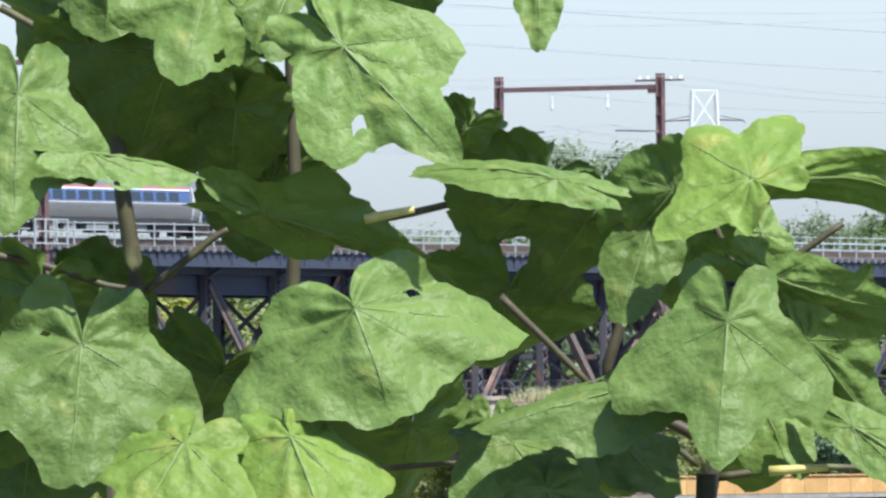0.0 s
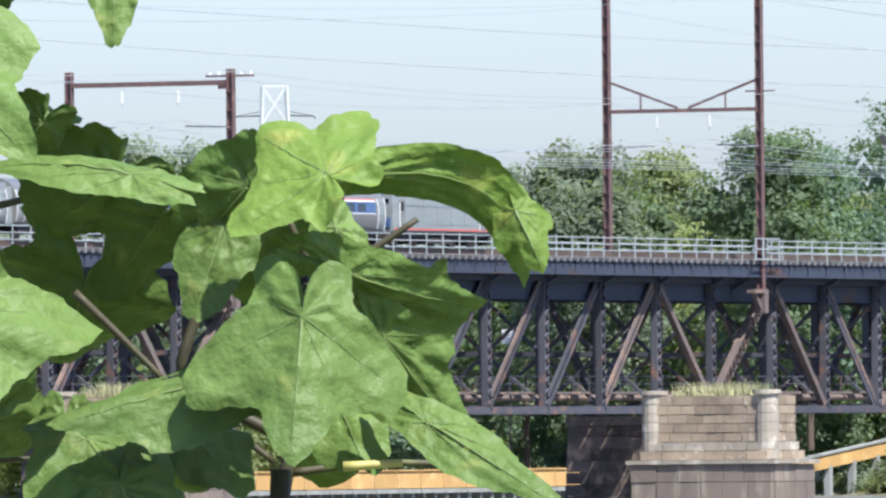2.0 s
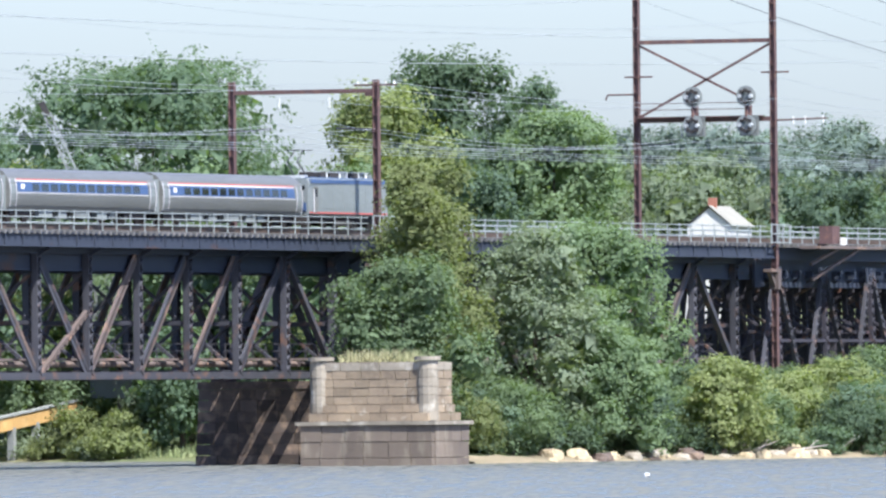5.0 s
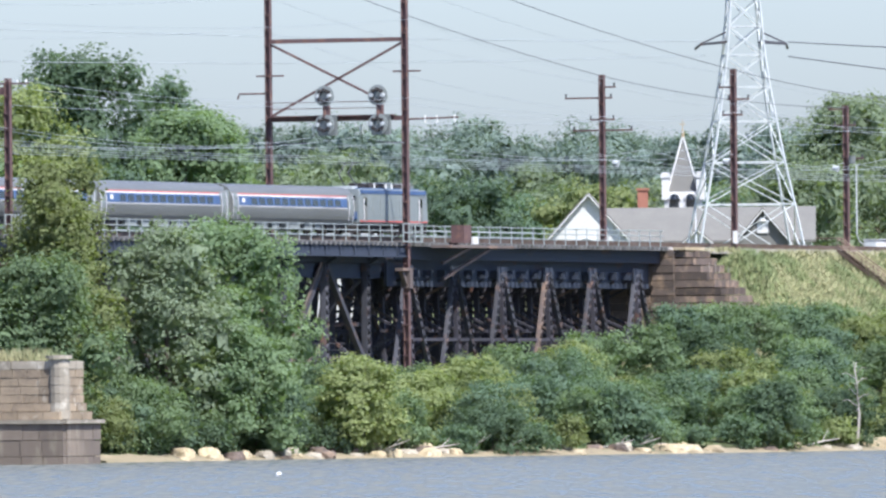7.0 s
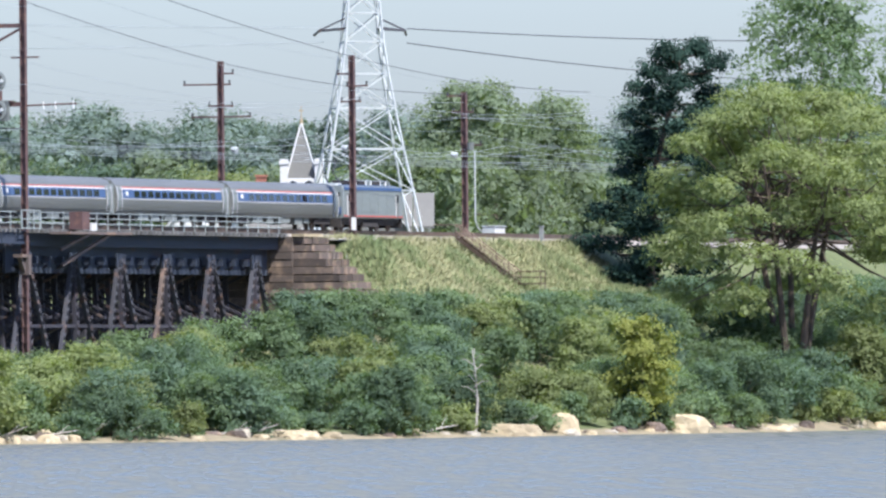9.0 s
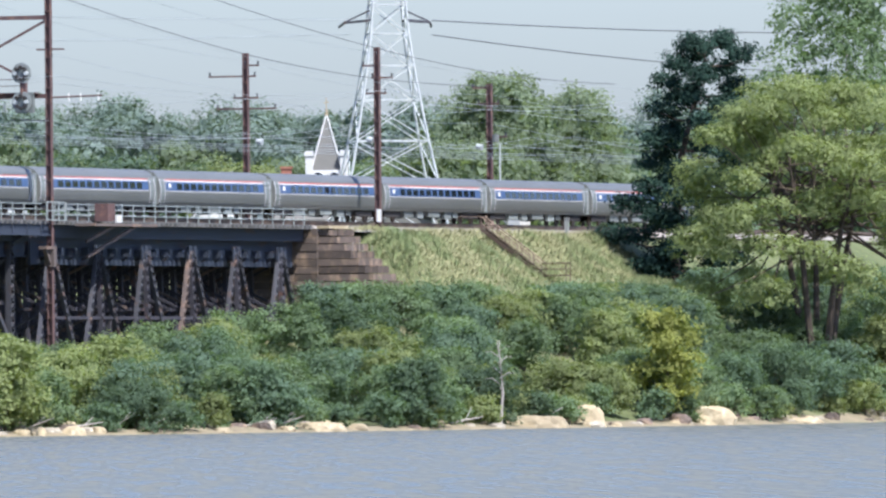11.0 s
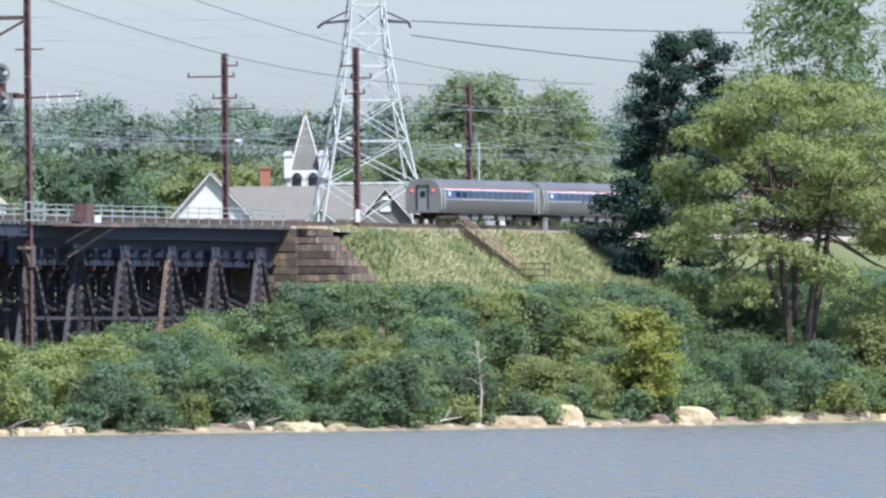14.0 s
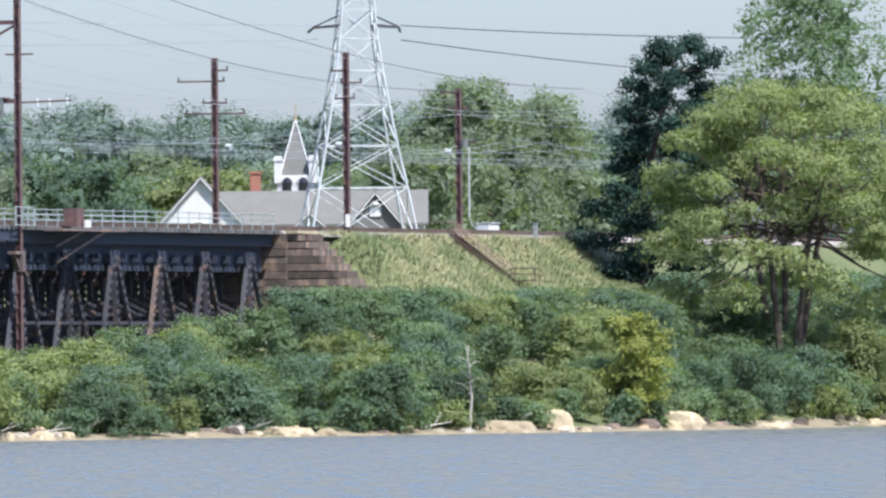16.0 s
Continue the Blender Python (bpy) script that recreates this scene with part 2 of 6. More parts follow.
def ground_z(x, y):
    d = min(y - shore(x), max((0.466 * x - 416 - y) * 0.9, y - 100))
    if y < 66:
        # the inlet's edge runs back behind the bridge
        d = min(d, 0.6 * (x - float(np.interp(y, [-24, 30, 60, 70], [928, 1015, 1033, 1045]))))
    if y < -150:
        # the near bank under the standpoint
        away = math.hypot(x, (y + 416.2) * 0.6)
        return float(np.interp(away, [0, 20, 32, 60], [2.4, 2.2, -1.0, -3.0])) if x > -60 else 2.4
    z = float(np.interp(d, [-30, -3, 0, 3, 25, 60], [-3, -0.5, 0.05, 0.55, 1.9, 4.0]))
    if x > 980 and d > 0:
        town = float(np.interp(x, [1030, 1055, 1090, 1130], [1, 4, 9, 12])) * min(1, max(0, d / 30))
        z = max(z, town)
        side = (22.8 - math.degrees(math.atan2(y + 416.2, x))) / 1.2
        if y > 12 and side > 0:
            z = max(z, float(np.interp(y, [12, 30, 400, 900, 2500], [8, 16.0, 16.5, 19, 25])) * min(1, max(0, (x - 1050) / 50), side))
    elif y > 130:
        z = max(z, float(np.interp(y, [130, 400, 2500], [3, 10, 25])))
    if x > 1092:
        z = max(z, 16.35 - max(0.0, abs(y) - 6.5) / 1.5 - (max(0.0, 1103 - x) * 0.55 if abs(y) > 6.8 else 0))
    return z + 0.25 * noise.noise((x * 0.08, y * 0.08, 0)) * min(1, max(0, d / 5))


xs = list(np.arange(-80, 80, 10)) + list(np.arange(80, 880, 50)) + list(np.arange(880, 1240, 4)) + [1240, 1260, 1290, 1330, 1400, 1500, 1700, 2000, 2600, 3500, 4800]
ys = [-1500, -700] + list(np.arange(-480, -360, 10)) + list(np.arange(-360, -60, 30)) + list(np.arange(-60, 64, 2.5)) + [70, 80, 95, 115, 140, 180, 240, 320, 450, 650, 1000, 1600, 2600]
g = Geo()
vs = [(x, y, ground_z(x, y)) for y in ys for x in xs]
nx = len(xs)
g.add(vs, [(j * nx + i, j * nx + i + 1, (j + 1) * nx + i + 1, (j + 1) * nx + i) for j in range(len(ys) - 1) for i in range(nx - 1)])
ground = tagged(part("ground", g, mat("bank_soil_and_grass", (0.13, 0.145, 0.06), (0.085, 0.11, 0.045), (0.22, 0.19, 0.11), 0.95, 0.0, 0.06, 0.8, 0.2, spots=(0.56, 0.7)), smooth=True),
                "uneven river bank of dry grass and soil", "ground", kind="structure")

wm = bpy.data.materials.new("river_water")
wm.use_nodes = True
wn, wl = wm.node_tree.nodes, wm.node_tree.links
wp = wn["Principled BSDF"]
wp.inputs["Base Color"].default_value = (0.06, 0.07, 0.072, 1)
wp.inputs["Roughness"].default_value = 0.24
wp.inputs["IOR"].default_value = 1.33
wtc, wmp = wn.new("ShaderNodeTexCoord"), wn.new("ShaderNodeMapping")
wmp.inputs["Scale"].default_value = (0.35, 0.9, 1)
wmp.inputs["Rotation"].default_value = (0, 0, radians(66))
wl.new(wtc.outputs["Object"], wmp.inputs[0])
wb = None
for s, dist in ((2.2, 0.12), (1.0, 0.22), (0.12, 0.4)):
    q = wn.new("ShaderNodeTexNoise")
    q.inputs["Scale"].default_value, q.inputs["Detail"].default_value = s, 4
    wl.new(wmp.outputs[0], q.inputs["Vector"])
    bn = wn.new("ShaderNodeBump")
    bn.inputs["Strength"].default_value, bn.inputs["Distance"].default_value = 1.0, dist
    wl.new(q.outputs["Fac"], bn.inputs["Height"])
    if wb:
        wl.new(wb, bn.inputs["Normal"])
    wb = bn.outputs[0]
wl.new(wb, wp.inputs["Normal"])
# silty water: part of the light comes back from below the surface
wd, wx = wn.new("ShaderNodeBsdfDiffuse"), wn.new("ShaderNodeMixShader")
wd.inputs[0].default_value = (0.145, 0.148, 0.134, 1)
# noise streaks along the view paint in the ripples' light and dark
wv, wr = wn.new("ShaderNodeTexNoise"), wn.new("ShaderNodeMapRange")
wv.inputs["Scale"].default_value, wv.inputs["Detail"].default_value = 0.7, 4
wm2 = wn.new("ShaderNodeMapping")
wm2.vector_type = "TEXTURE"
wm2.inputs["Rotation"].default_value = (0, 0, radians(22))
wm2.inputs["Scale"].default_value = (14, 0.7, 1)
wl.new(wtc.outputs["Object"], wm2.inputs[0])
wl.new(wm2.outputs[0], wv.inputs["Vector"])
wr.inputs[1].default_value, wr.inputs[2].default_value, wr.inputs[3].default_value, wr.inputs[4].default_value = 0.38, 0.62, 0.34, 0.92
wl.new(wv.outputs["Fac"], wr.inputs[0])
wl.new(wr.outputs[0], wx.inputs[0])
wl.new(wp.outputs[0], wx.inputs[1])
wl.new(wd.outputs[0], wx.inputs[2])
wl.new(wx.outputs[0], wn["Material Output"].inputs[0])
g = Geo().add([(-1500, -1500, 0), (4800, -1500, 0), (4800, 1000, 0), (-1500, 1000, 0)], [(0, 1, 2, 3)])
tagged(part("water", g, wm), "rippled grey-blue river water", "water", kind="structure")

# ---- bridge ----
P0, SPAN = 797.9, 78.475
DECK, CHORD = 16.5, 6.5
posts = [P0 + SPAN * i for i in range(-2, 4)]


def member(name, p, q, w, h, material, parent, lattice=True):
    """A built-up member: two side plates with lacing between them."""
    g = Geo()
    p, q = Vector(p), Vector(q)
    d = (q - p).normalized()
    s = Vector((0, 1, 0))
    n = d.cross(s).normalized()
    if lattice:
        for k in (-1, 1):
            g.beam(p + n * (k * (h / 2 - 0.06)), q + n * (k * (h / 2 - 0.06)), w, 0.12, up=n)
        steps = max(2, int((q - p).length / 0.7))
        for i in range(steps):
            a, c = p.lerp(q, i / steps), p.lerp(q, (i + 0.5) / steps)
            g.beam(a - n * (h / 2 - 0.05) - s * (w / 2), c + n * (h / 2 - 0.05) - s * (w / 2), 0.05, 0.16, up=s)
            g.beam(c + n * (h / 2 - 0.05) - s * (w / 2), p.lerp(q, (i + 1) / steps) - n * (h / 2 - 0.05) - s * (w / 2), 0.05, 0.16, up=s)
        g.beam(p + s * (w * 0.4), q + s * (w * 0.4), 0.03, h, up=n)
    else:
        g.beam(p, q, w, h, up=n)
    return part(name, g, material, parent)


def truss_span(x0, seed):
    """One deck truss span; x0 is the overhead-line post at its start."""
    r = random.Random(seed)
    sp = thing("truss_span", "dark rusted steel deck truss span on stone piers", "bridge span", pose(x0, 0, 0), group="bridge spans")
    xn = [4.6 + 8.6 * i for i in range(9)]
    for y in (-4.3, 4.3):
        for i, x in enumerate(xn):
            member("vertical", (x, y, CHORD), (x, y, 15.4), 0.5, 0.62, steel, sp)
        diags = [((xn[i], 15.2), (xn[i + 1], CHORD)) for i in range(3)] + [((xn[i + 1], 15.2), (xn[i], CHORD)) for i in range(3, 7)] + [((xn[7], 15.2), (xn[8], CHORD + 0.3))]
        for k, (a, c) in enumerate(diags):
            wide = 0.42 if k in (0, 7) else 0.5
            for dx in (-0.22, 0.22) if k not in (0, 7) else (0,):
                g = Geo().beam((a[0] + dx, y, a[1]), (c[0] + dx, y, c[1]), 0.42, 0.14 if k not in (0, 7) else wide, up=(0, 1, 0))
                part("diagonal", g, rusty if r.random() < 0.45 else steel, sp)
        member("end_post", (-5.2, y, CHORD), (4.2, y, 15.0), 0.55, 0.8, rusty, sp)
        member("counter_brace", (xn[3], y, 11.0), (xn[2] + 0.4, y, CHORD), 0.3, 0.4, rusty, sp)
        g = Geo().box(-5.4, 73.4, y - 0.28, y + 0.28, CHORD - 0.28, CHORD + 0.22)
        part("bottom_chord", g, steel, sp)
        g = Geo().box(-1.5, 76.9, y - 0.3, y + 0.3, 15.0, 15.55)
        part("top_chord", g, girder_paint, sp)
    # edge girder, stringers, floor beams and the walkway along the bottom
    g = Geo().box(0.05, SPAN - 0.05, -5.72, -5.6, 15.5, DECK - 0.08)
    g.box(0.05, SPAN - 0.05, -5.86, -5.5, 15.42, 15.5).box(0.05, SPAN - 0.05, -5.86, -5.5, DECK - 0.14, DECK - 0.06)
    for i in range(26):
        g.box(1.5 + 3 * i, 1.58 + 3 * i, -5.82, -5.72, 15.5, DECK - 0.14)
    part("edge_girder", g, girder_paint, sp)
    part("edge_girder", Geo().box(0.05, SPAN - 0.05, 5.6, 5.72, 15.5, DECK - 0.08), girder_paint, sp)
    for y in (-2.9, -1.1, 1.1, 2.9):
        part("stringer", Geo().box(0.05, SPAN - 0.05, y - 0.2, y + 0.2, 14.3, 16.2), girder_paint, sp)
    for x in xn + [-1.0]:
        part("floor_beam", Geo().box(x - 0.2, x + 0.2, -3.9, 3.9, 13.95, 15.4).beam((x, -4.0, 14.6), (x, -5.4, 15.4), 0.3, 0.25), girder_paint, sp)
    # plates added to make the shadow band under the deck continuous
    for y in (-3.95, 3.95):
        part("plate_girder", Geo().box(-1.0, SPAN - 1.2, y - 0.05, y + 0.05, 13.9, 15.5).box(-1.0, SPAN - 1.2, y - 0.2, y + 0.2, 13.8, 13.9), girder_paint, sp)
    for i, x in enumerate(xn):
        for a, c in (((x, -4.2, 13.9), (x, 0, 10.2)), ((x, 4.2, 13.9), (x, 0, 10.2)), ((x, 0, 10.2), (x, -4.2, 6.8)), ((x, 0, 10.2), (x, 4.2, 6.8))):
            part("sway_brace", Geo().beam(a, c, 0.22, 0.22), steel, sp)
        part("strut", Geo().box(x - 0.15, x + 0.15, -4.2, 4.2, 10.05, 10.35), steel, sp)
        part("bottom_strut", Geo().box(x - 0.2, x + 0.2, -4.2, 4.2, CHORD, CHORD + 0.35), steel, sp)
    part("catwalk", Geo().box(-5.0, 73.2, -3.6, -2.6, 7.55, 7.7), rusty, sp, "rust-brown lower catwalk")
    g = Geo()
    for z in (8.2, 8.7):
        g.box(-5.0, 73.2, -2.64, -2.58, z, z + 0.06)
    for i in range(33):
        g.box(-4.5 + 2.4 * i, -4.43 + 2.4 * i, -2.65, -2.57, 7.7, 8.76)
    part("catwalk_railing", g, steel, sp)
    part("lower_pipe", Geo().tube([(-5, -1.5, 7.3), (73, -1.5, 7.3)], 0.22, 8), rusty, sp)
    return sp


tie_mesh = Geo().box(-0.13, 0.13, -5.95, 5.8, -0.3, -0.02).mesh("tie", tie_wood)
rpost_mesh = Geo().box(-0.035, 0.035, -0.035, 0.035, -0.1, 1.4).mesh("railing_post", galv)


def deck(x0, x1, name="bridge_deck"):
    d = thing(name, "open timber-tie bridge deck with two tracks", "bridge deck", pose(x0, 0, DECK), kind="structure")
    n = int((x1 - x0) / 0.98)
    for i in range(n):
        o = part("tie", tie_mesh, None, d)
        o.location = (0.5 + i * 0.98, 0, 0.1)
    for y in (-2.72, -1.28, 1.28, 2.72):
        part("rail", Geo().box(0, x1 - x0, y - 0.04, y + 0.04, 0.42, 0.58).box(0, x1 - x0, y - 0.07, y + 0.07, 0.09, 0.42), rail_steel, d)
    part("plank_walk", Geo().box(0, x1 - x0, -5.6, -4.6, 0.1, 0.16), tie_wood, d)
    return d


def railing(x0, x1, y):
    r = thing("bridge_railing", "pale galvanised pipe railing along the bridge deck", "railing", pose(x0, y, DECK), kind="structure")
    for i in range(int((x1 - x0) / 2.4) + 1):
        o = part("railing_post", rpost_mesh, None, r)
        o.location = (i * 2.4, 0, 0.1)
    for z in (0.55, 0.98, 1.4):
        part("rail_pipe", Geo().tube([(0, 0, z), (x1 - x0, 0, z)], 0.042, 6), galv, r)
    return r


for i, x in enumerate(posts[:-2]):
    truss_span(x, i)
truss_span(posts[-2], 9)
for i, x in enumerate(posts):
    deck(x + 0.05, (posts[i + 1] if i < 5 else 1092.0) - 0.05)
    for y in (-5.6, 5.6):
        railing(x + 1.4, (posts[i + 1] if i < 5 else 1092.0) - 1.4, y)

# viaduct from the last portal to the abutment: plate girders on braced steel bents
via = thing("viaduct", "dark steel trestle viaduct with braced bents", "viaduct", pose(0, 0, 0), kind="structure")
for y in (-4.7, 4.7):
    part("edge_girder", Geo().box(posts[-1] + 0.05, 1092, y - 0.06, y + 0.06, 15.3, DECK - 0.08), girder_paint, via)
for y in (-2.9, -1.1, 1.1, 2.9):
    part("stringer", Geo().box(posts[-1] + 0.05, 1092, y - 0.25, y + 0.25, 13.9, 16.2), girder_paint, via)
# inner bents set close to darken the space behind the near legs
bents = [float(v) for v in np.linspace(posts[-1] + 2.5, 1088.5, 19)]
for i, x in enumerate(bents):
    for y in (-1.5, 1.5, 4.4):
        part("column", Geo().beam((x, y * 1.12, 5.0), (x, y * 0.9, 14.2), 0.36, 0.4), trestle_steel, via)
    part("cap_beam", Geo().box(x - 0.25, x + 0.25, -4.6, 4.6, 13.9, 14.5), girder_paint, via)
    for z0, z1 in ((13.8, 9.8), (9.6, 5.6)):
        for sgn in (-1, 1):
            part("sway_brace", Geo().beam((x + 0.1 * sgn, -4.3 * sgn, z0), (x + 0.1 * sgn, 4.3 * sgn, z1), 0.18, 0.18), rusty if (i + sgn) % 5 == 0 else trestle_steel, via)
    part("strut", Geo().box(x - 0.14, x + 0.14, -4.6, 4.6, 9.6, 9.85), trestle_steel, via)
for i, (x, x2) in enumerate(zip(bents, bents[1:])):
    for y in (0.0, 4.3):
        part("longitudinal_strut", Geo().box(x, x2, y - 0.1, y + 0.1, 9.6, 9.8), trestle_steel, via)
        if i % 2 == 0 or y == 0.0:
            part("leg_brace", Geo().beam((x, y, 14.0), (x2, y * 1.1, 9.7), 0.2, 0.22), rusty if i % 3 == 1 else trestle_steel, via)
            part("leg_brace", Geo().beam((x2, y, 9.6), (x, y * 1.1, 5.6), 0.2, 0.22), trestle_steel, via)
        else:
            part("leg_brace", Geo().beam((x2, y, 14.0), (x, y * 1.1, 6.5), 0.24, 0.26), rusty if i % 4 == 1 else trestle_steel, via)


for i, x in enumerate(np.linspace(posts[-1] + 3.0, 1087.0, 6)):
    x = float(x)
    member("column", (x, -5.0, 5.0), (x, -4.5, 14.6), 0.36, 0.46, trestle_steel, via)
    for dx, paint in ((-4.4, rusty if i == 3 else steel), (4.4, steel)):
        member("raking_leg", (x + dx, -5.0, 5.2), (x + dx * 0.06, -4.6, 14.4), 0.32, 0.4, paint, via)
    part("gusset", Geo().box(x - 0.9, x + 0.9, -4.75, -4.6, 13.7, 14.8), girder_paint, via)
    if i < 5:
        part("longitudinal_strut", Geo().box(x, x + 10.1, -4.85, -4.65, 8.9, 9.15), trestle_steel, via)
# deep plate added to stand in for the dark under the deck
part("side_plate", Geo().box(posts[-1] + 0.4, 1091.6, -3.9, -3.7, 13.2, 15.3), girder_paint, via)


# ---- masonry piers ----
def course(parent, x0, x1, y0, y1, z0, z1, n, material, seed, depth=0.5, nx=2):
    """One course of separate blocks round a rectangular core, seen faces only."""
    r = random.Random(seed)
    cuts = [y0 + (y1 - y0) * (i + (r.uniform(-0.18, 0.18) if 0 < i < n else 0)) / n for i in range(n + 1)]
    for a, c in zip(cuts, cuts[1:]):
        k = r.uniform(0, 0.06)
        part("stone", Geo().box(x0 - k, x0 + depth, a + 0.02, c - 0.02, z0 + 0.02, z1 - 0.02), material, parent)
    cuts = [x0 + depth + (x1 - x0 - depth) * (i + (r.uniform(-0.18, 0.18) if 0 < i < nx else 0)) / nx for i in range(nx + 1)]
    for a, c in zip(cuts, cuts[1:]):
        k = r.uniform(0, 0.06)
        part("stone", Geo().box(a + 0.02, c - 0.02, y0 - k, y0 + depth, z0 + 0.02, z1 - 0.02), material, parent)


def old_pier(x, y, seed):
    p = thing("stone_pier", "weathered tan ashlar pier of a removed bridge, grass on top", "bridge pier", pose(x, y, 0), group="old stone piers")
    r = random.Random(seed)
    part("core", Geo().box(-2.3, 2.3, -3.9, 3.9, -1.5, 7.25).box(-3.1, 3.1, -4.7, 4.7, -1.5, 2.75), base_stone, p)
    z = -0.6
    for i in range(3):
        course(p, -3.3, 3.3, -5.0, 5.0, z, z + 1.14, 6, base_stone, seed + i, nx=4)
        z += 1.14
    part("ledge", Geo().box(-3.5, 3.5, -5.3, 5.3, 2.84, 3.1), pale_stone, p, "pale projecting ledge course")
    z = 3.1
    for i in range(7):
        inset = 0.45 if i == 0 else (0.75 if i == 1 else 0.9)
        m = stone if r.random() < 0.8 else pale_stone
        course(p, -3.3 + inset, 3.3 - inset, -5.0 + inset, 5.0 - inset, z, z + 0.59, r.choice((5, 6, 7)), m, seed + 20 + i, nx=3)
        z += 0.59
    for yy in (-4.1, 4.0):
        for k in range(7):
            part("corner_drum", Geo().tube([(-1.9, yy, 3.15 + 0.6 * k), (-1.9, yy, 3.73 + 0.6 * k)], 0.78 + r.uniform(-0.02, 0.02), 14), pale_stone, p, "pale rounded corner stone")
        part("cap", Geo().tube([(-1.9, yy, 7.36), (-1.9, yy, 7.62)], 0.95, 14), pale_stone, p)
    return p


def grass_tuft(x, y, z, w, l, h, n, material, seed, label="dry grass growing on the pier top"):
    r = random.Random(seed)
    g = Geo()
    for _ in range(n):
        a, c = r.uniform(-w, w), r.uniform(-l, l)
        hh = h * r.uniform(0.4, 1.1)
        dx, dy = r.gauss(0, 0.2), r.gauss(0, 0.2)
        t = r.uniform(0, math.pi)
        s = 0.05
        g.add([(a - s * math.cos(t), c - s * math.sin(t), 0), (a + s * math.cos(t), c + s * math.sin(t), 0), (a + dx, c + dy, hh)], [(0, 1, 2)])
    o = part("grass_tuft", g, material)
    o.location = (x, y, z)
    return tagged(o, label, "grass", kind="stuff")


def new_pier(x, seed):
    p = thing("bridge_pier", "dark stained stone pier under the truss bridge", "bridge pier", pose(x, 0, 0), group="bridge piers")
    part("core", Geo().box(-1.7, 1.7, -4.7, 4.7, -1.5, 5.3), dark_stone, p)
    for i in range(8):
        k = 1.0 - 0.09 * i
        course(p, -2.0 - k * 0.5, 2.0 + k * 0.5, -5.2 - k * 0.6, 5.2 + k * 0.3, -0.9 + 0.8 * i, -0.9 + 0.8 * (i + 1), 7, dark_stone, seed + i, 0.6 + 0.5 * k, nx=3)
    part("cap", Geo().box(-2.3, 2.3, -5.5, 5.4, 5.5, 6.05), dark_stone, p)
    for y in (-4.3, 4.3):
        part("bearing", Geo().box(-1.2, 1.2, y - 0.5, y + 0.5, 6.05, 6.35), rusty, p)
    return p


for i, x in enumerate(posts[:-1]):
    new_pier(x - 5.3, 100 + 20 * i)
old_pier(835.5, -22.0, 300)
old_pier(918.0, -22.0, 400)
old_pier(753.5, -22.0, 500)
for x in (753.5, 835.5, 918.0):
    grass_tuft(x, -22.0, 7.2, 1.9, 2.9, 1.0, 900, dry_grass, int(x))


# ---- overhead line ----
def post_mesh(h):
    g = Geo()
    for s in (-1, 1):
        g.box(-0.22, 0.22, s * 0.2 - 0.025, s * 0.2 + 0.025, 0, h)
    g.box(-0.03, 0.03, -0.18, 0.18, 0, h)
    for k in range(int(h / 1.2)):
        g.box(-0.24, 0.24, -0.23, 0.23, k * 1.2, k * 1.2 + 0.1)
    return g


def insulator(parent, x, y, z, n=5, step=0.16):
    g = Geo()
    g.tube([(x, y, z), (x, y, z - n * step - 0.25)], 0.025, 5)
    for k in range(n):
        zz = z - 0.12 - k * step
        g.tube([(x, y, zz), (x, y, zz - 0.06)], [0.09, 0.15], 8)
    part("insulator", g, porcelain, parent, "white porcelain insulator string", True)


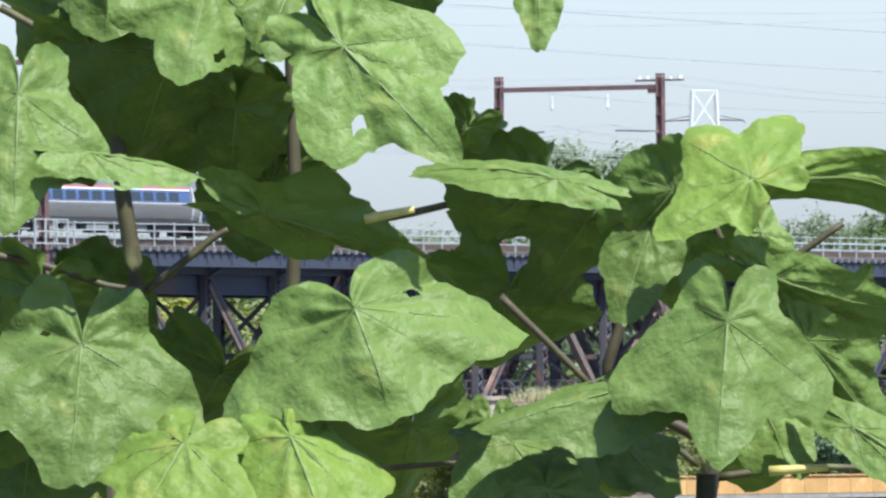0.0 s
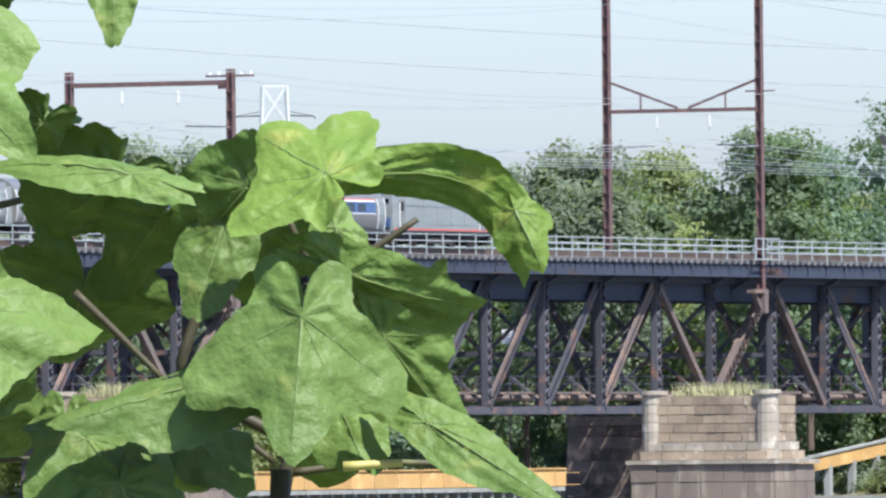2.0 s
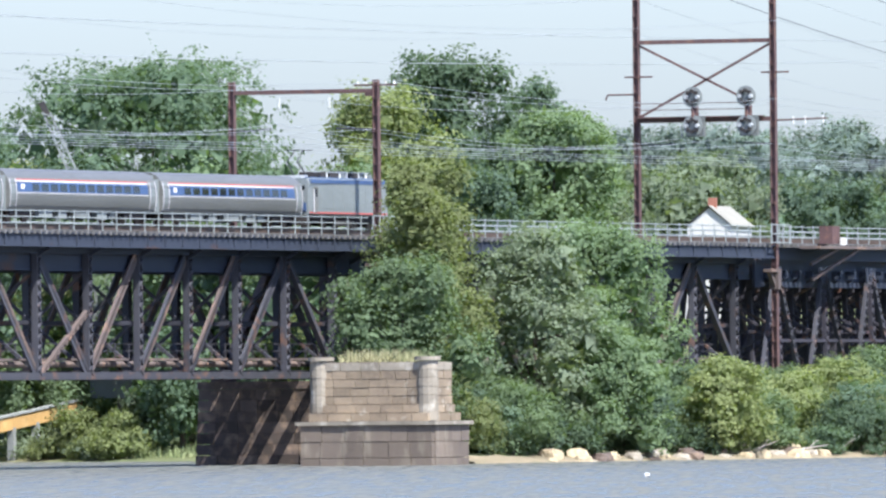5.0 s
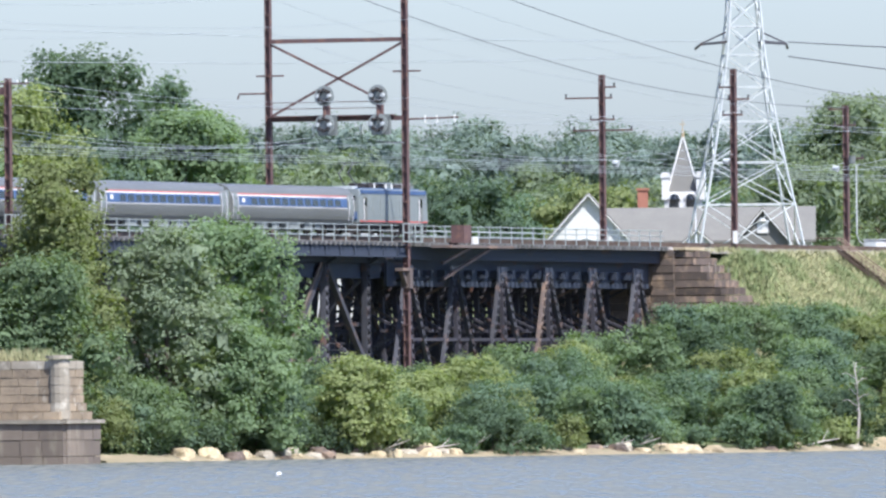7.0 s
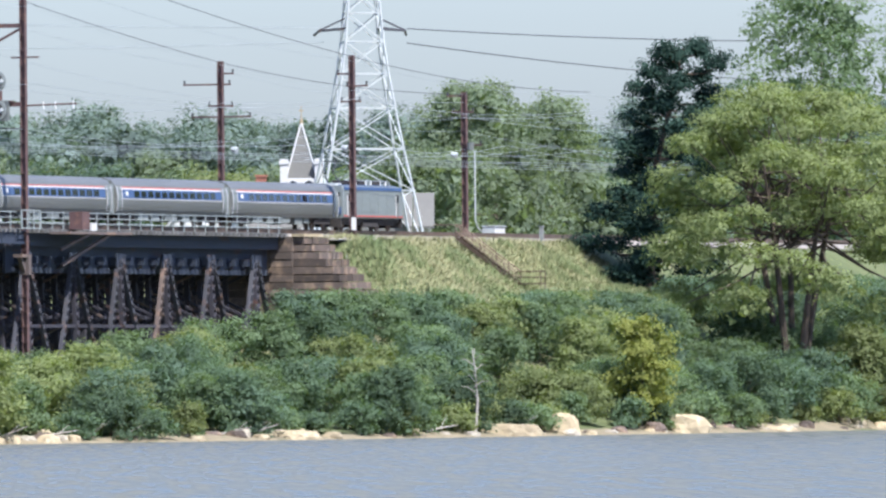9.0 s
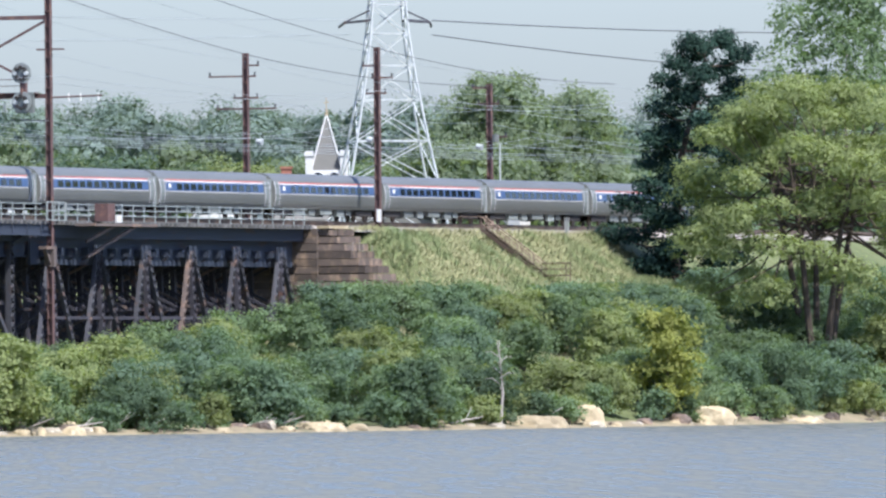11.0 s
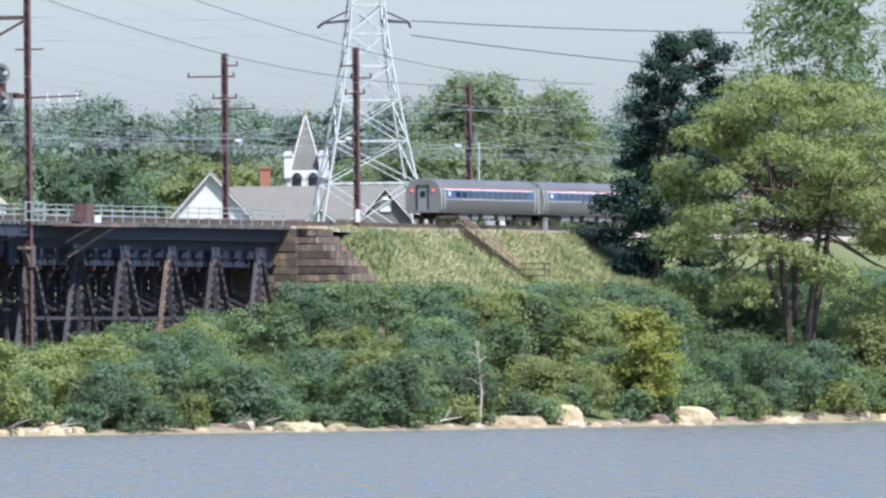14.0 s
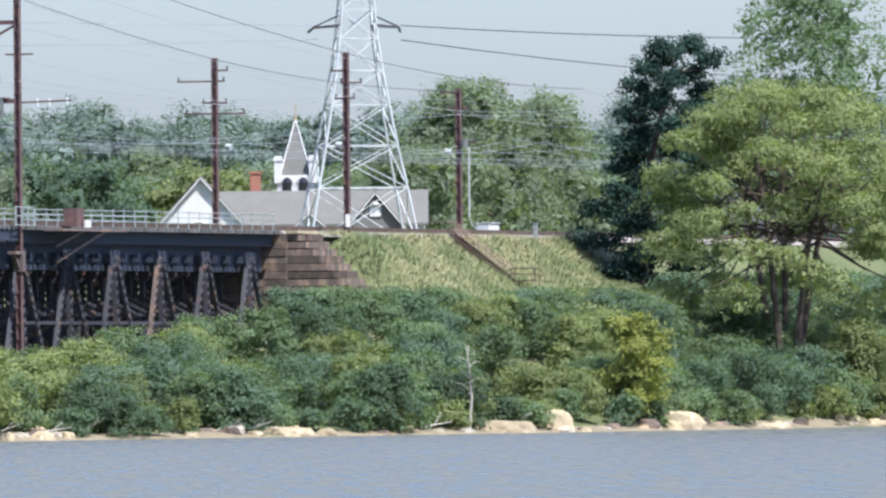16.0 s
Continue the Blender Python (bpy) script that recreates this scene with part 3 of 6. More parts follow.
def portal(x, top, kind, base=14.6):
    p = thing("overhead_line_portal", "brown steel portal frame carrying overhead wires", "overhead line mast", pose(x, 0, 0), group="overhead line portals")
    for y in (-5.75, 5.75):
        o = part("post", post_mesh(top - (base if y < 0 else DECK)), post_brown, p)
        o.location = (0, y, base if y < 0 else DECK)
    if kind == "flat":
        part("cross_beam", Geo().box(-0.15, 0.15, -5.6, 5.6, 27.05, 27.35).box(-0.12, 0.12, -5.5, -4.9, 26.8, 27.05), post_brown, p)
        part("crossarm", Geo().box(-0.08, 0.08, -7.4, -4.0, 27.55, 27.68), post_brown, p)
        for y in (-7.2, -6.5, -4.9, -4.3):
            part("pin_insulator", Geo().tube([(0, y, 27.68), (0, y, 27.9)], [0.1, 0.06], 7), porcelain, p)
        z = 27.0
    elif kind == "truss":
        part("cross_beam", Geo().box(-0.16, 0.16, -5.6, 5.6, 26.75, 27.0), post_brown, p)
        for s in (-1, 1):
            part("brace", Geo().beam((0, s * 5.6, 28.9), (0, s * 0.4, 27.05), 0.12, 0.16), post_brown, p)
            part("hanger", Geo().box(-0.05, 0.05, s * 3.2 - 0.05, s * 3.2 + 0.05, 27.0, 28.05), post_brown, p)
        part("crossarm", Geo().box(-0.06, 0.06, -6.9, -4.7, 28.05, 28.15), post_brown, p)
        z = 26.75
    else:
        part("cross_beam", Geo().box(-0.16, 0.16, -5.6, 5.6, 32.3, 32.62), post_brown, p)
        part("cross_beam", Geo().box(-0.2, 0.2, -5.6, 5.6, 26.15, 26.5), post_brown, p)
        for s in (-1, 1):
            part("brace", Geo().beam((0, s * 5.5, 32.2), (0, -s * (5.5 if s < 0 else 3.2), 26.6 if s < 0 else 28.0), 0.14, 0.18), post_brown, p)
        part("gantry_walk", Geo().box(-0.8, -0.2, -5.0, 5.6, 26.5, 26.6), post_brown, p)
        for zz in (27.1, 27.6):
            part("gantry_rail", Geo().box(-0.8, -0.75, -4.0, 5.6, zz, zz + 0.06), post_brown, p)
        for y, arm in ((-5.75, 29.9), (5.75, 29.7)):
            part("crossarm", Geo().box(-0.08, 0.08, y - 1.3, y + 1.0, arm, arm + 0.13), post_brown, p)
        part("long_arm", Geo().tube([(0, -5.9, 26.2), (0, -10.2, 26.3)], 0.08, 6), post_brown, p)
        part("long_arm", Geo().tube([(0, 5.9, 28.4), (0, 8.2, 28.4), (0, 8.4, 28.0)], 0.08, 6), post_brown, p)
        for yy in (-7.4, -8.4, -9.9):
            part("arm_insulator", Geo().tube([(0, yy, 26.5), (0, yy, 25.9)], [0.06, 0.1], 6), porcelain, p)
        z = 26.1
    for y in (-2.0, 2.0):
        insulator(p, 0, y, z - 0.15)
    for y in (-5.6, 5.6):
        part("registration_arm", Geo().tube([(0, y, 24.4), (0, y * 0.45, 24.5)], 0.05, 5), dark_wire, p)
    return p


portal(posts[0], 36.0, "truss")
portal(posts[1], 28.0, "flat")
portal(posts[2], 28.05, "flat")
portal(posts[3], 37.5, "truss")
portal(posts[4], 28.0, "flat")
portal(posts[5], 39.0, "signal", 6.5)

# post platform with its own railing, outside each near post
for x in posts[1:]:
    b2 = thing("post_bracket", "rust-stained steel bracket and railing round a line post", "bracket", pose(x, -5.75, 0), group="post brackets")
    part("seat", Geo().box(-1.6, 0.5, -0.35, 0.35, 14.35, 14.6).beam((-1.2, 0, 14.4), (-0.1, 0, 13.2), 0.3, 0.3).box(-0.3, 0.3, -0.4, 0.4, 13.0, 14.4), rusty, b2)
    g = Geo()
    for xx in (-1.9, -0.7, 0.6, 1.9):
        g.box(xx - 0.05, xx + 0.05, -0.55, -0.45, DECK + 0.05, DECK + 1.55)
    for z in (DECK + 0.1, DECK + 0.8, DECK + 1.5):
        g.box(-1.9, 1.9, -0.54, -0.46, z, z + 0.08)
    part("guard_rail", g, galv, b2, "pale guard rail")

# position-light signal heads on the gantry
for y in (-3.9, 0.6):
    s = thing("railway_signal", "grey round position-light railway signal on a gantry", "railway signal", pose(posts[5] - 1.1, y, 0), group="gantry signals")
    for z, shape in ((28.1, 0), (25.85, 1)):
        g = Geo().tube([(0.05, 0, z), (-0.05, 0, z)], 0.82, 20)
        part("target_disc", g, equipment, s, "weathered grey disc")
        for k in range(8):
            a = k * math.pi / 4
            part("lamp_hood", Geo().tube([(-0.05, 0.47 * math.cos(a), z + 0.47 * math.sin(a)), (-0.35, 0.47 * math.cos(a), z + 0.47 * math.sin(a))], [0.15, 0.15], 8), underbody if k % 4 else white_steel, s)
        if shape:
            part("back_box", Geo().box(0.1, 0.5, -0.9, 0.6, z - 0.85, z + 0.75), equipment, s)
    part("bracket", Geo().box(-0.1, 1.0, -0.1, 0.1, 26.5, 27.4), post_brown, s)

# single posts on the embankment
def line_post(x, y, top, arms, base):
    p = thing("line_post", "rust-brown steel line post with crossarms beside the track", "line post", pose(x, y, 0), group="embankment line posts")
    o = part("post", post_mesh(top - base), post_brown, p)
    o.location = (0, 0, base)
    for z, a, c in arms:
        part("crossarm", Geo().box(-0.07, 0.07, -a, c, z, z + 0.14), post_brown, p)
        for yy in (-a + 0.1, c - 0.1):
            part("arm_insulator", Geo().tube([(0, yy, z + 0.14), (0, yy, z + 0.42)], [0.06, 0.1], 6), dark_wire, p)
    return p


line_post(1107, -5.75, 31.5, ((29.9, 0.3, 1.3), (28.9, 1.4, 0.5), (27.6, 0.8, 1.0)), 14.5)
line_post(1107, 5.9, 31.2, ((30.1, 1.2, 0.2), (29.2, 0.9, 3.3), (27.4, 1.1, 1.1), (26.5, 2.7, 2.6)), 15.5)
line_post(1166.5, 5.9, 29.6, ((29.2, 0.3, 1.6), (27.8, 0.9, 1.1), (24.9, 1.6, 0.4)), 15.5)
tr = thing("pole_transformer", "grey transformer cans hung on a line post", "transformer", pose(1166.1, 5.2, 24.5))
part("can", Geo().tube([(0, 0, 0), (0, 0, 0.7)], 0.3, 10), equipment, tr)
for k, (x, y, z) in enumerate(((1106.8, 4.9, 23.9), (1106.8, -4.9, 23.9), (1165.9, 6.9, 24.2))):
    lp = thing("floodlight", "white floodlight on a line post", "floodlight", pose(x, y, z), group="floodlights")
    part("housing", Geo().tube([(0, 0, 0), (0, -0.5, -0.15)], [0.2, 0.3], 10), white_steel, lp)

# wires
def wire(name, pts, r, material, label):
    """Each span between two supports sags a little."""
    line = []
    for (a, c, sag) in pts:
        for k in range(13 if c == pts[-1][1] else 12):
            s = k / 12
            line.append((a[0] + (c[0] - a[0]) * s, a[1] + (c[1] - a[1]) * s, a[2] + (c[2] - a[2]) * s - 4 * sag * s * (1 - s)))
    g = Geo().tube(line, r, 4)
    return tagged(part(name, g, material), label, "wire")


xs_line = posts + [1107, 1166.5, 1245, 1325]
for y in (-2.0, 2.0):
    wire("messenger_wire", [((a, y, 24.9), (c, y, 24.9), 1.4) for a, c in zip(xs_line, xs_line[1:])], 0.016, wire_mat, "pale overhead messenger wire sagging between portals")
    wire("contact_wire", [((a, y, 22.9), (c, y, 22.9), 0.05) for a, c in zip(xs_line, xs_line[1:])], 0.016, wire_mat, "pale overhead contact wire above the track")
    wire("auxiliary_wire", [((a, y, 23.3), (c, y, 23.3), 0.1) for a, c in zip(xs_line, xs_line[1:])], 0.017, wire_mat, "pale auxiliary wire above the track")
for y, z, sag in ((-5.4, 27.5, 0.8), (-6.6, 27.9, 0.9), (5.6, 27.4, 0.8), (-5.75, 24.4, 0.9), (5.75, 24.6, 0.9)):
    wire("feeder_wire", [((a, y, z), (c, y, z), sag) for a, c in zip(xs_line, xs_line[1:])], 0.016, wire_mat, "thin grey feeder wire along the railway")
for y, z in ((-6.0, 37.0), (6.0, 36.5), (-6.4, 34.5), (6.4, 34.0)):
    wire("transmission_wire", [((posts[0], y, z), (posts[3], y, z), 3.0), ((posts[3], y, z), (posts[5], y, z - 0.5), 2.2), ((posts[5], y, z - 0.5), (1107, y * 0.98, z - 6.0), 0.8), ((1107, y * 0.98, z - 6.0), (1166.5, y * 0.98, z - 7.8), 0.8), ((1166.5, y * 0.98, z - 7.8), (1325, y, z - 8.5), 2.0)], 0.013, wire_mat, "thin transmission wire high over the railway")

for y, z1 in ((-5.75, 31.4), (5.9, 31.1)):
    wire("overhead_line", [((posts[3], y, 37.3), (posts[5], y, 38.8), 1.2), ((posts[5], y, 38.8), (1107, y, z1), 0.5), ((1107, y, z1), (1166.5, y, 29.4), 0.6)], 0.028, dark_wire, "dark line falling from the signal portal to a line post")

# ---- the train ----
TRACK_Y, RAIL = -2.0, DECK + 0.58
SIDE = [(-1.42, 1.05), (-1.53, 1.25), (-1.58, 1.7), (-1.6, 2.2), (-1.56, 2.75), (-1.42, 3.2), (-1.12, 3.58), (-0.6, 3.78), (0, 3.84)]


def half_shell(pts, x0, x1):
    g = Geo()
    n = len(pts)
    g.add([(x, y, z) for x in (x0, x1) for y, z in pts], [(i, i + 1, n + i + 1, n + i) for i in range(n - 1)])
    return g


def side_y(z):
    return float(np.interp(z, [p[1] for p in SIDE], [p[0] for p in SIDE]))


def band(x0, x1, z0, z1, out, s):
    """A strip that follows the curve of the body's side."""
    zz = np.linspace(z0, z1, 5)
    pts = [(s * (-(side_y(z)) + out), float(z)) for z in zz]
    return half_shell(pts, x0, x1)


def truck(parent, x, gauge=0.75, wheel=0.45, base=2.6):
    t = part("truck", Geo().box(x - base / 2 - 0.6, x + base / 2 + 0.6, -1.2, -1.05, 0.45, 0.85).box(x - base / 2 - 0.6, x + base / 2 + 0.6, 1.05, 1.2, 0.45, 0.85).box(x - 0.4, x + 0.4, -1.1, 1.1, 0.5, 1.0), underbody, parent)
    for dx in (-base / 2, base / 2):
        for y in (-gauge, gauge):
            part("wheel", Geo().tube([(x + dx, y - 0.07, wheel), (x + dx, y + 0.07, wheel)], wheel, 16), rail_steel, t)
    return t


def coach(rear):
    c = thing("passenger_coach", "stainless steel passenger coach with blue window band" + (" and red tail lights" if rear else ""), "railway coach", group="train coaches")
    # origin at the rear coupling, rail level; front towards +x; length 25.9
    shell = [(y, z) for y, z in SIDE] + [(-y, z) for y, z in SIDE[-2::-1]]
    lower = [p for p in SIDE if p[1] <= 3.2]
    g = half_shell(shell, 0.55, 25.35)
    n = len(shell)
    g.add([(0.55, y, z) for y, z in shell], [tuple(range(n))]).add([(25.35, y, z) for y, z in shell], [tuple(range(n))])
    g.box(0.6, 25.3, -1.4, 1.4, 0.95, 1.1)
    part("body", g, stainless, c, "ribbed stainless steel body", True)
    roof = [(y * 1.004, z + 0.012) for y, z in SIDE if z >= 3.2] + [(-y * 1.004, z + 0.012) for y, z in SIDE[-2::-1] if z >= 3.2]
    part("roof", half_shell(roof, 0.56, 25.34), car_roof, c, "dull grey rounded roof", True)
    for s in (-1, 1):
        part("blue_band", band(1.9, 24.0, 2.18, 2.86, 0.012, s), blue_band, c)
        part("white_stripe", band(1.9, 24.0, 2.9, 2.98, 0.014, s), white_stripe, c)
        part("red_stripe", band(1.9, 24.0, 3.0, 3.09, 0.014, s), red_stripe, c)
        part("white_stripe", band(1.9, 24.0, 2.1, 2.15, 0.014, s), white_stripe, c)
        part("sill_stripe", band(0.7, 25.2, 1.12, 1.17, 0.014, s), car_roof, c)
        for k in range(12):
            x = 4.4 + k * 1.55
            part("window", band(x, x + 1.15, 2.27, 2.78, 0.024, s), window_glass, c)
        for x in (0.75, 24.35):
            part("door", band(x, x + 0.85, 1.15, 3.05, 0.02, s), loco_grey, c)
            for xx in (x - 0.08, x + 0.9):
                part("door_pillar", band(xx, xx + 0.1, 1.15, 3.1, 0.05, s), white_stripe, c)
        part("emblem", band(2.5, 3.1, 2.4, 2.75, 0.026, s), white_stripe, c)
        for k in range(6):
            part("rib", band(0.7, 25.2, 1.28 + 0.13 * k, 1.32 + 0.13 * k, 0.02, s), stainless, c)
    for k in range(22):
        part("roof_rib", half_shell([(y * 1.01, z + 0.025) for y, z in roof], 1.2 + 1.1 * k, 1.24 + 1.1 * k), car_roof, c)
    for x in (25.35,) if rear else (0.0, 25.35):
        part("diaphragm", Geo().box(x, x + 0.55, -1.32, 1.32, 1.0, 3.3).box(x, x + 0.55, -0.9, 0.9, 3.3, 3.6), loco_grey, c, "grey corridor diaphragm")
    for x, l, y, h in ((6.2, 2.2, -1.25, 0.55), (9.4, 1.4, -1.25, 0.6), (12.0, 2.6, -1.3, 0.5), (16.0, 1.6, -1.25, 0.62), (18.2, 1.2, -1.2, 0.5)):
        part("equipment_box", Geo().box(x, x + l, y, y + 0.7, 1.0 - h, 1.0), equipment, c)
        part("equipment_box", Geo().box(x, x + l, -y - 0.7, -y, 1.0 - h, 1.0), equipment, c)
    part("underframe", Geo().box(4.5, 21.5, -0.9, 0.9, 0.55, 1.0), underbody, c)
    truck(c, 3.4)
    truck(c, 22.5)
    if rear:
        part("end_door", Geo().box(0.5, 0.56, -0.42, 0.42, 1.15, 3.15), loco_grey, c)
        part("end_door_frame", Geo().box(0.44, 0.56, -0.56, -0.42, 1.1, 3.3).box(0.44, 0.56, 0.42, 0.56, 1.1, 3.3).box(0.44, 0.56, -0.56, 0.56, 3.15, 3.3), underbody, c)
        part("end_window", Geo().box(0.46, 0.54, -0.22, 0.22, 2.3, 2.8), window_glass, c)
        for y in (-0.95, 0.95):
            part("tail_light", Geo().tube([(0.46, y, 2.85), (0.55, y, 2.85)], 0.09, 10), red_lens, c, "glowing red tail light")
        part("end_step", Geo().box(0.35, 0.6, -1.4, 1.4, 1.0, 1.2), stainless, c)
    return c


def locomotive():
    c = thing("electric_locomotive", "grey electric locomotive with blue roof edge and pantograph", "locomotive")
    out = [(-1.5, 1.0), (-1.56, 1.1), (-1.56, 3.35), (-1.4, 3.7), (1.4, 3.7), (1.56, 3.35), (1.56, 1.1), (1.5, 1.0)]
    n = len(out)
    # cab ends lean back slightly
    rows = []
    for x, lean in ((0.5, 0.18), (15.1, -0.18)):
        rows.append([(x + (lean if z > 2.3 else 0.0), y * (0.97 if z > 2.3 else 1.0), z) for y, z in out])
    mid = [[(x, y, z) for y, z in out] for x in (1.9, 13.7)]
    rings = [rows[0], mid[0], mid[1], rows[1]]
    g = Geo()
    g.add([p for ring in rings for p in ring], [(i * n + k, i * n + (k + 1) % n, (i + 1) * n + (k + 1) % n, (i + 1) * n + k) for i in range(3) for k in range(n)] + [tuple(range(n)), tuple(range(3 * n, 4 * n))])
    part("body", g, loco_grey, c)
    for s in (-1, 1):
        part("blue_band", Geo().box(1.0, 14.6, s * 1.5 - 0.09, s * 1.5 + 0.09, 3.32, 3.62), blue_band, c)
        part("red_stripe", Geo().box(0.7, 14.9, s * 1.56 - 0.02, s * 1.56 + 0.02, 1.12, 1.24), red_stripe, c)
        for x in (1.5, 13.2):
            part("cab_door", Geo().box(x, x + 0.75, s * 1.57 - 0.02, s * 1.57 + 0.02, 1.2, 3.1), stainless, c)
            part("cab_window", Geo().box(x + 0.12, x + 0.62, s * 1.58 - 0.02, s * 1.58 + 0.02, 2.35, 2.95), window_glass, c)
            part("handrail", Geo().tube([(x - 0.1, s * 1.64, 1.2), (x - 0.1, s * 1.64, 2.9)], 0.04, 5), white_stripe, c)
        for k in range(5):
            part("side_panel", Geo().box(3.0 + k * 2.0, 4.85 + k * 2.0, s * 1.565 - 0.012, s * 1.565 + 0.012, 1.5, 3.1), loco_grey, c)
    for x in (0.42, 15.02):
        for y in (-0.72, 0.72):
            part("windscreen", Geo().box(x + (0.2 if x < 5 else -0.2), x + 0.12 + (0.2 if x < 5 else -0.2), y - 0.5, y + 0.5, 2.45, 3.15), window_glass, c)
        part("nose_band", Geo().box(x, x + 0.1, -1.4, 1.4, 1.3, 1.9), blue_band, c)
    part("roof_deck", Geo().box(1.6, 14.0, -1.25, 1.25, 3.7, 3.78), blue_band, c, "blue roof deck")
    for x, l, w, h in ((4.4, 1.0, 1.7, 0.42), (6.0, 1.6, 1.8, 0.36), (8.2, 0.9, 1.6, 0.5), (9.7, 1.5, 1.8, 0.36), (11.8, 0.8, 1.4, 0.48), (13.0, 0.7, 1.8, 0.3)):
        part("roof_box", Geo().box(x, x + l, -w / 2, w / 2, 3.78, 3.78 + h), underbody if l > 0.9 else equipment, c)
    for x in (5.6, 8.0, 9.3, 11.4, 12.8):
        for y in (-0.8, 0.8):
            part("roof_insulator", Geo().tube([(x, y, 3.78), (x, y, 4.15)], [0.1, 0.07], 7), porcelain, c)
    part("bus_bar", Geo().tube([(3.0, -0.8, 4.17), (13.4, -0.8, 4.17)], 0.03, 5), wire_mat, c)
    p = part("pantograph", Geo().tube([(2.6, -0.5, 3.95), (1.2, -0.4, 4.9)], 0.06, 6).tube([(2.6, 0.5, 3.95), (1.2, 0.4, 4.9)], 0.06, 6).tube([(1.2, -0.4, 4.9), (2.5, -0.3, 5.75)], 0.045, 6).tube([(1.2, 0.4, 4.9), (2.5, 0.3, 5.75)], 0.045, 6), dark_wire, c, "raised dark pantograph")
    part("contact_strip", Geo().box(2.3, 2.4, -0.95, 0.95, 5.72, 5.78).box(2.65, 2.75, -0.95, 0.95, 5.72, 5.78), dark_wire, p)
    part("lowered_pantograph", Geo().box(11.9, 13.8, -0.8, 0.8, 4.16, 4.22), dark_wire, c)
    part("rear_roof_hatch", Geo().box(0.9, 2.2, -0.8, 0.8, 3.7, 3.92), white_steel, c, "white roof hatch")
    part("underframe", Geo().box(1.0, 14.6, -1.3, 1.3, 0.7, 1.02).box(6.0, 9.6, -1.3, 1.3, 0.3, 0.8), underbody, c)
    for x in (0.2, 15.1):
        part("coupler", Geo().box(x, x + 0.4, -0.25, 0.25, 0.7, 1.0), underbody, c)
        part("pilot", Geo().box(0.45 if x < 5 else 14.9, 0.7 if x < 5 else 15.15, -1.4, 1.4, 0.25, 1.0), underbody, c)
    truck(c, 3.6, wheel=0.52, base=2.8)
    truck(c, 12.0, wheel=0.52, base=2.8)
    return c


loco = locomotive()
last = coach(True)
cars = [coach(False)]
for k in range(5):
    cars.append(copy_thing(cars[0], Matrix()))
cars.append(last)


def nose_x(t):
    return 901.1 + 40.8 * (t - 3.5)


def ride(ob, back):
    walk(ob, [(t, pose(nose_x(t) - back, TRACK_Y, RAIL)) for t in (0, 2, 4, 6, 8, 10, 12, 14, 16)])


def motions():
    ride(loco, 15.5)
    for k, c in enumerate(cars):
        ride(c, 15.6 + 25.9 * (k + 1))
    # the shrub leans a few millimetres in the breeze
    walk(plant, [(t, pose(11.0252 + 0.471 * s, -410.313 - 0.882 * s, 4.183, 0, 0, -61.89)) for t, s in ((0, 0.0), (0.5, -0.0008), (1, 0.0004), (1.5, 0.0025), (2, 0.0034), (2.5, 0.0027), (3, 0.0034), (8, 0.003), (16, 0.003))])


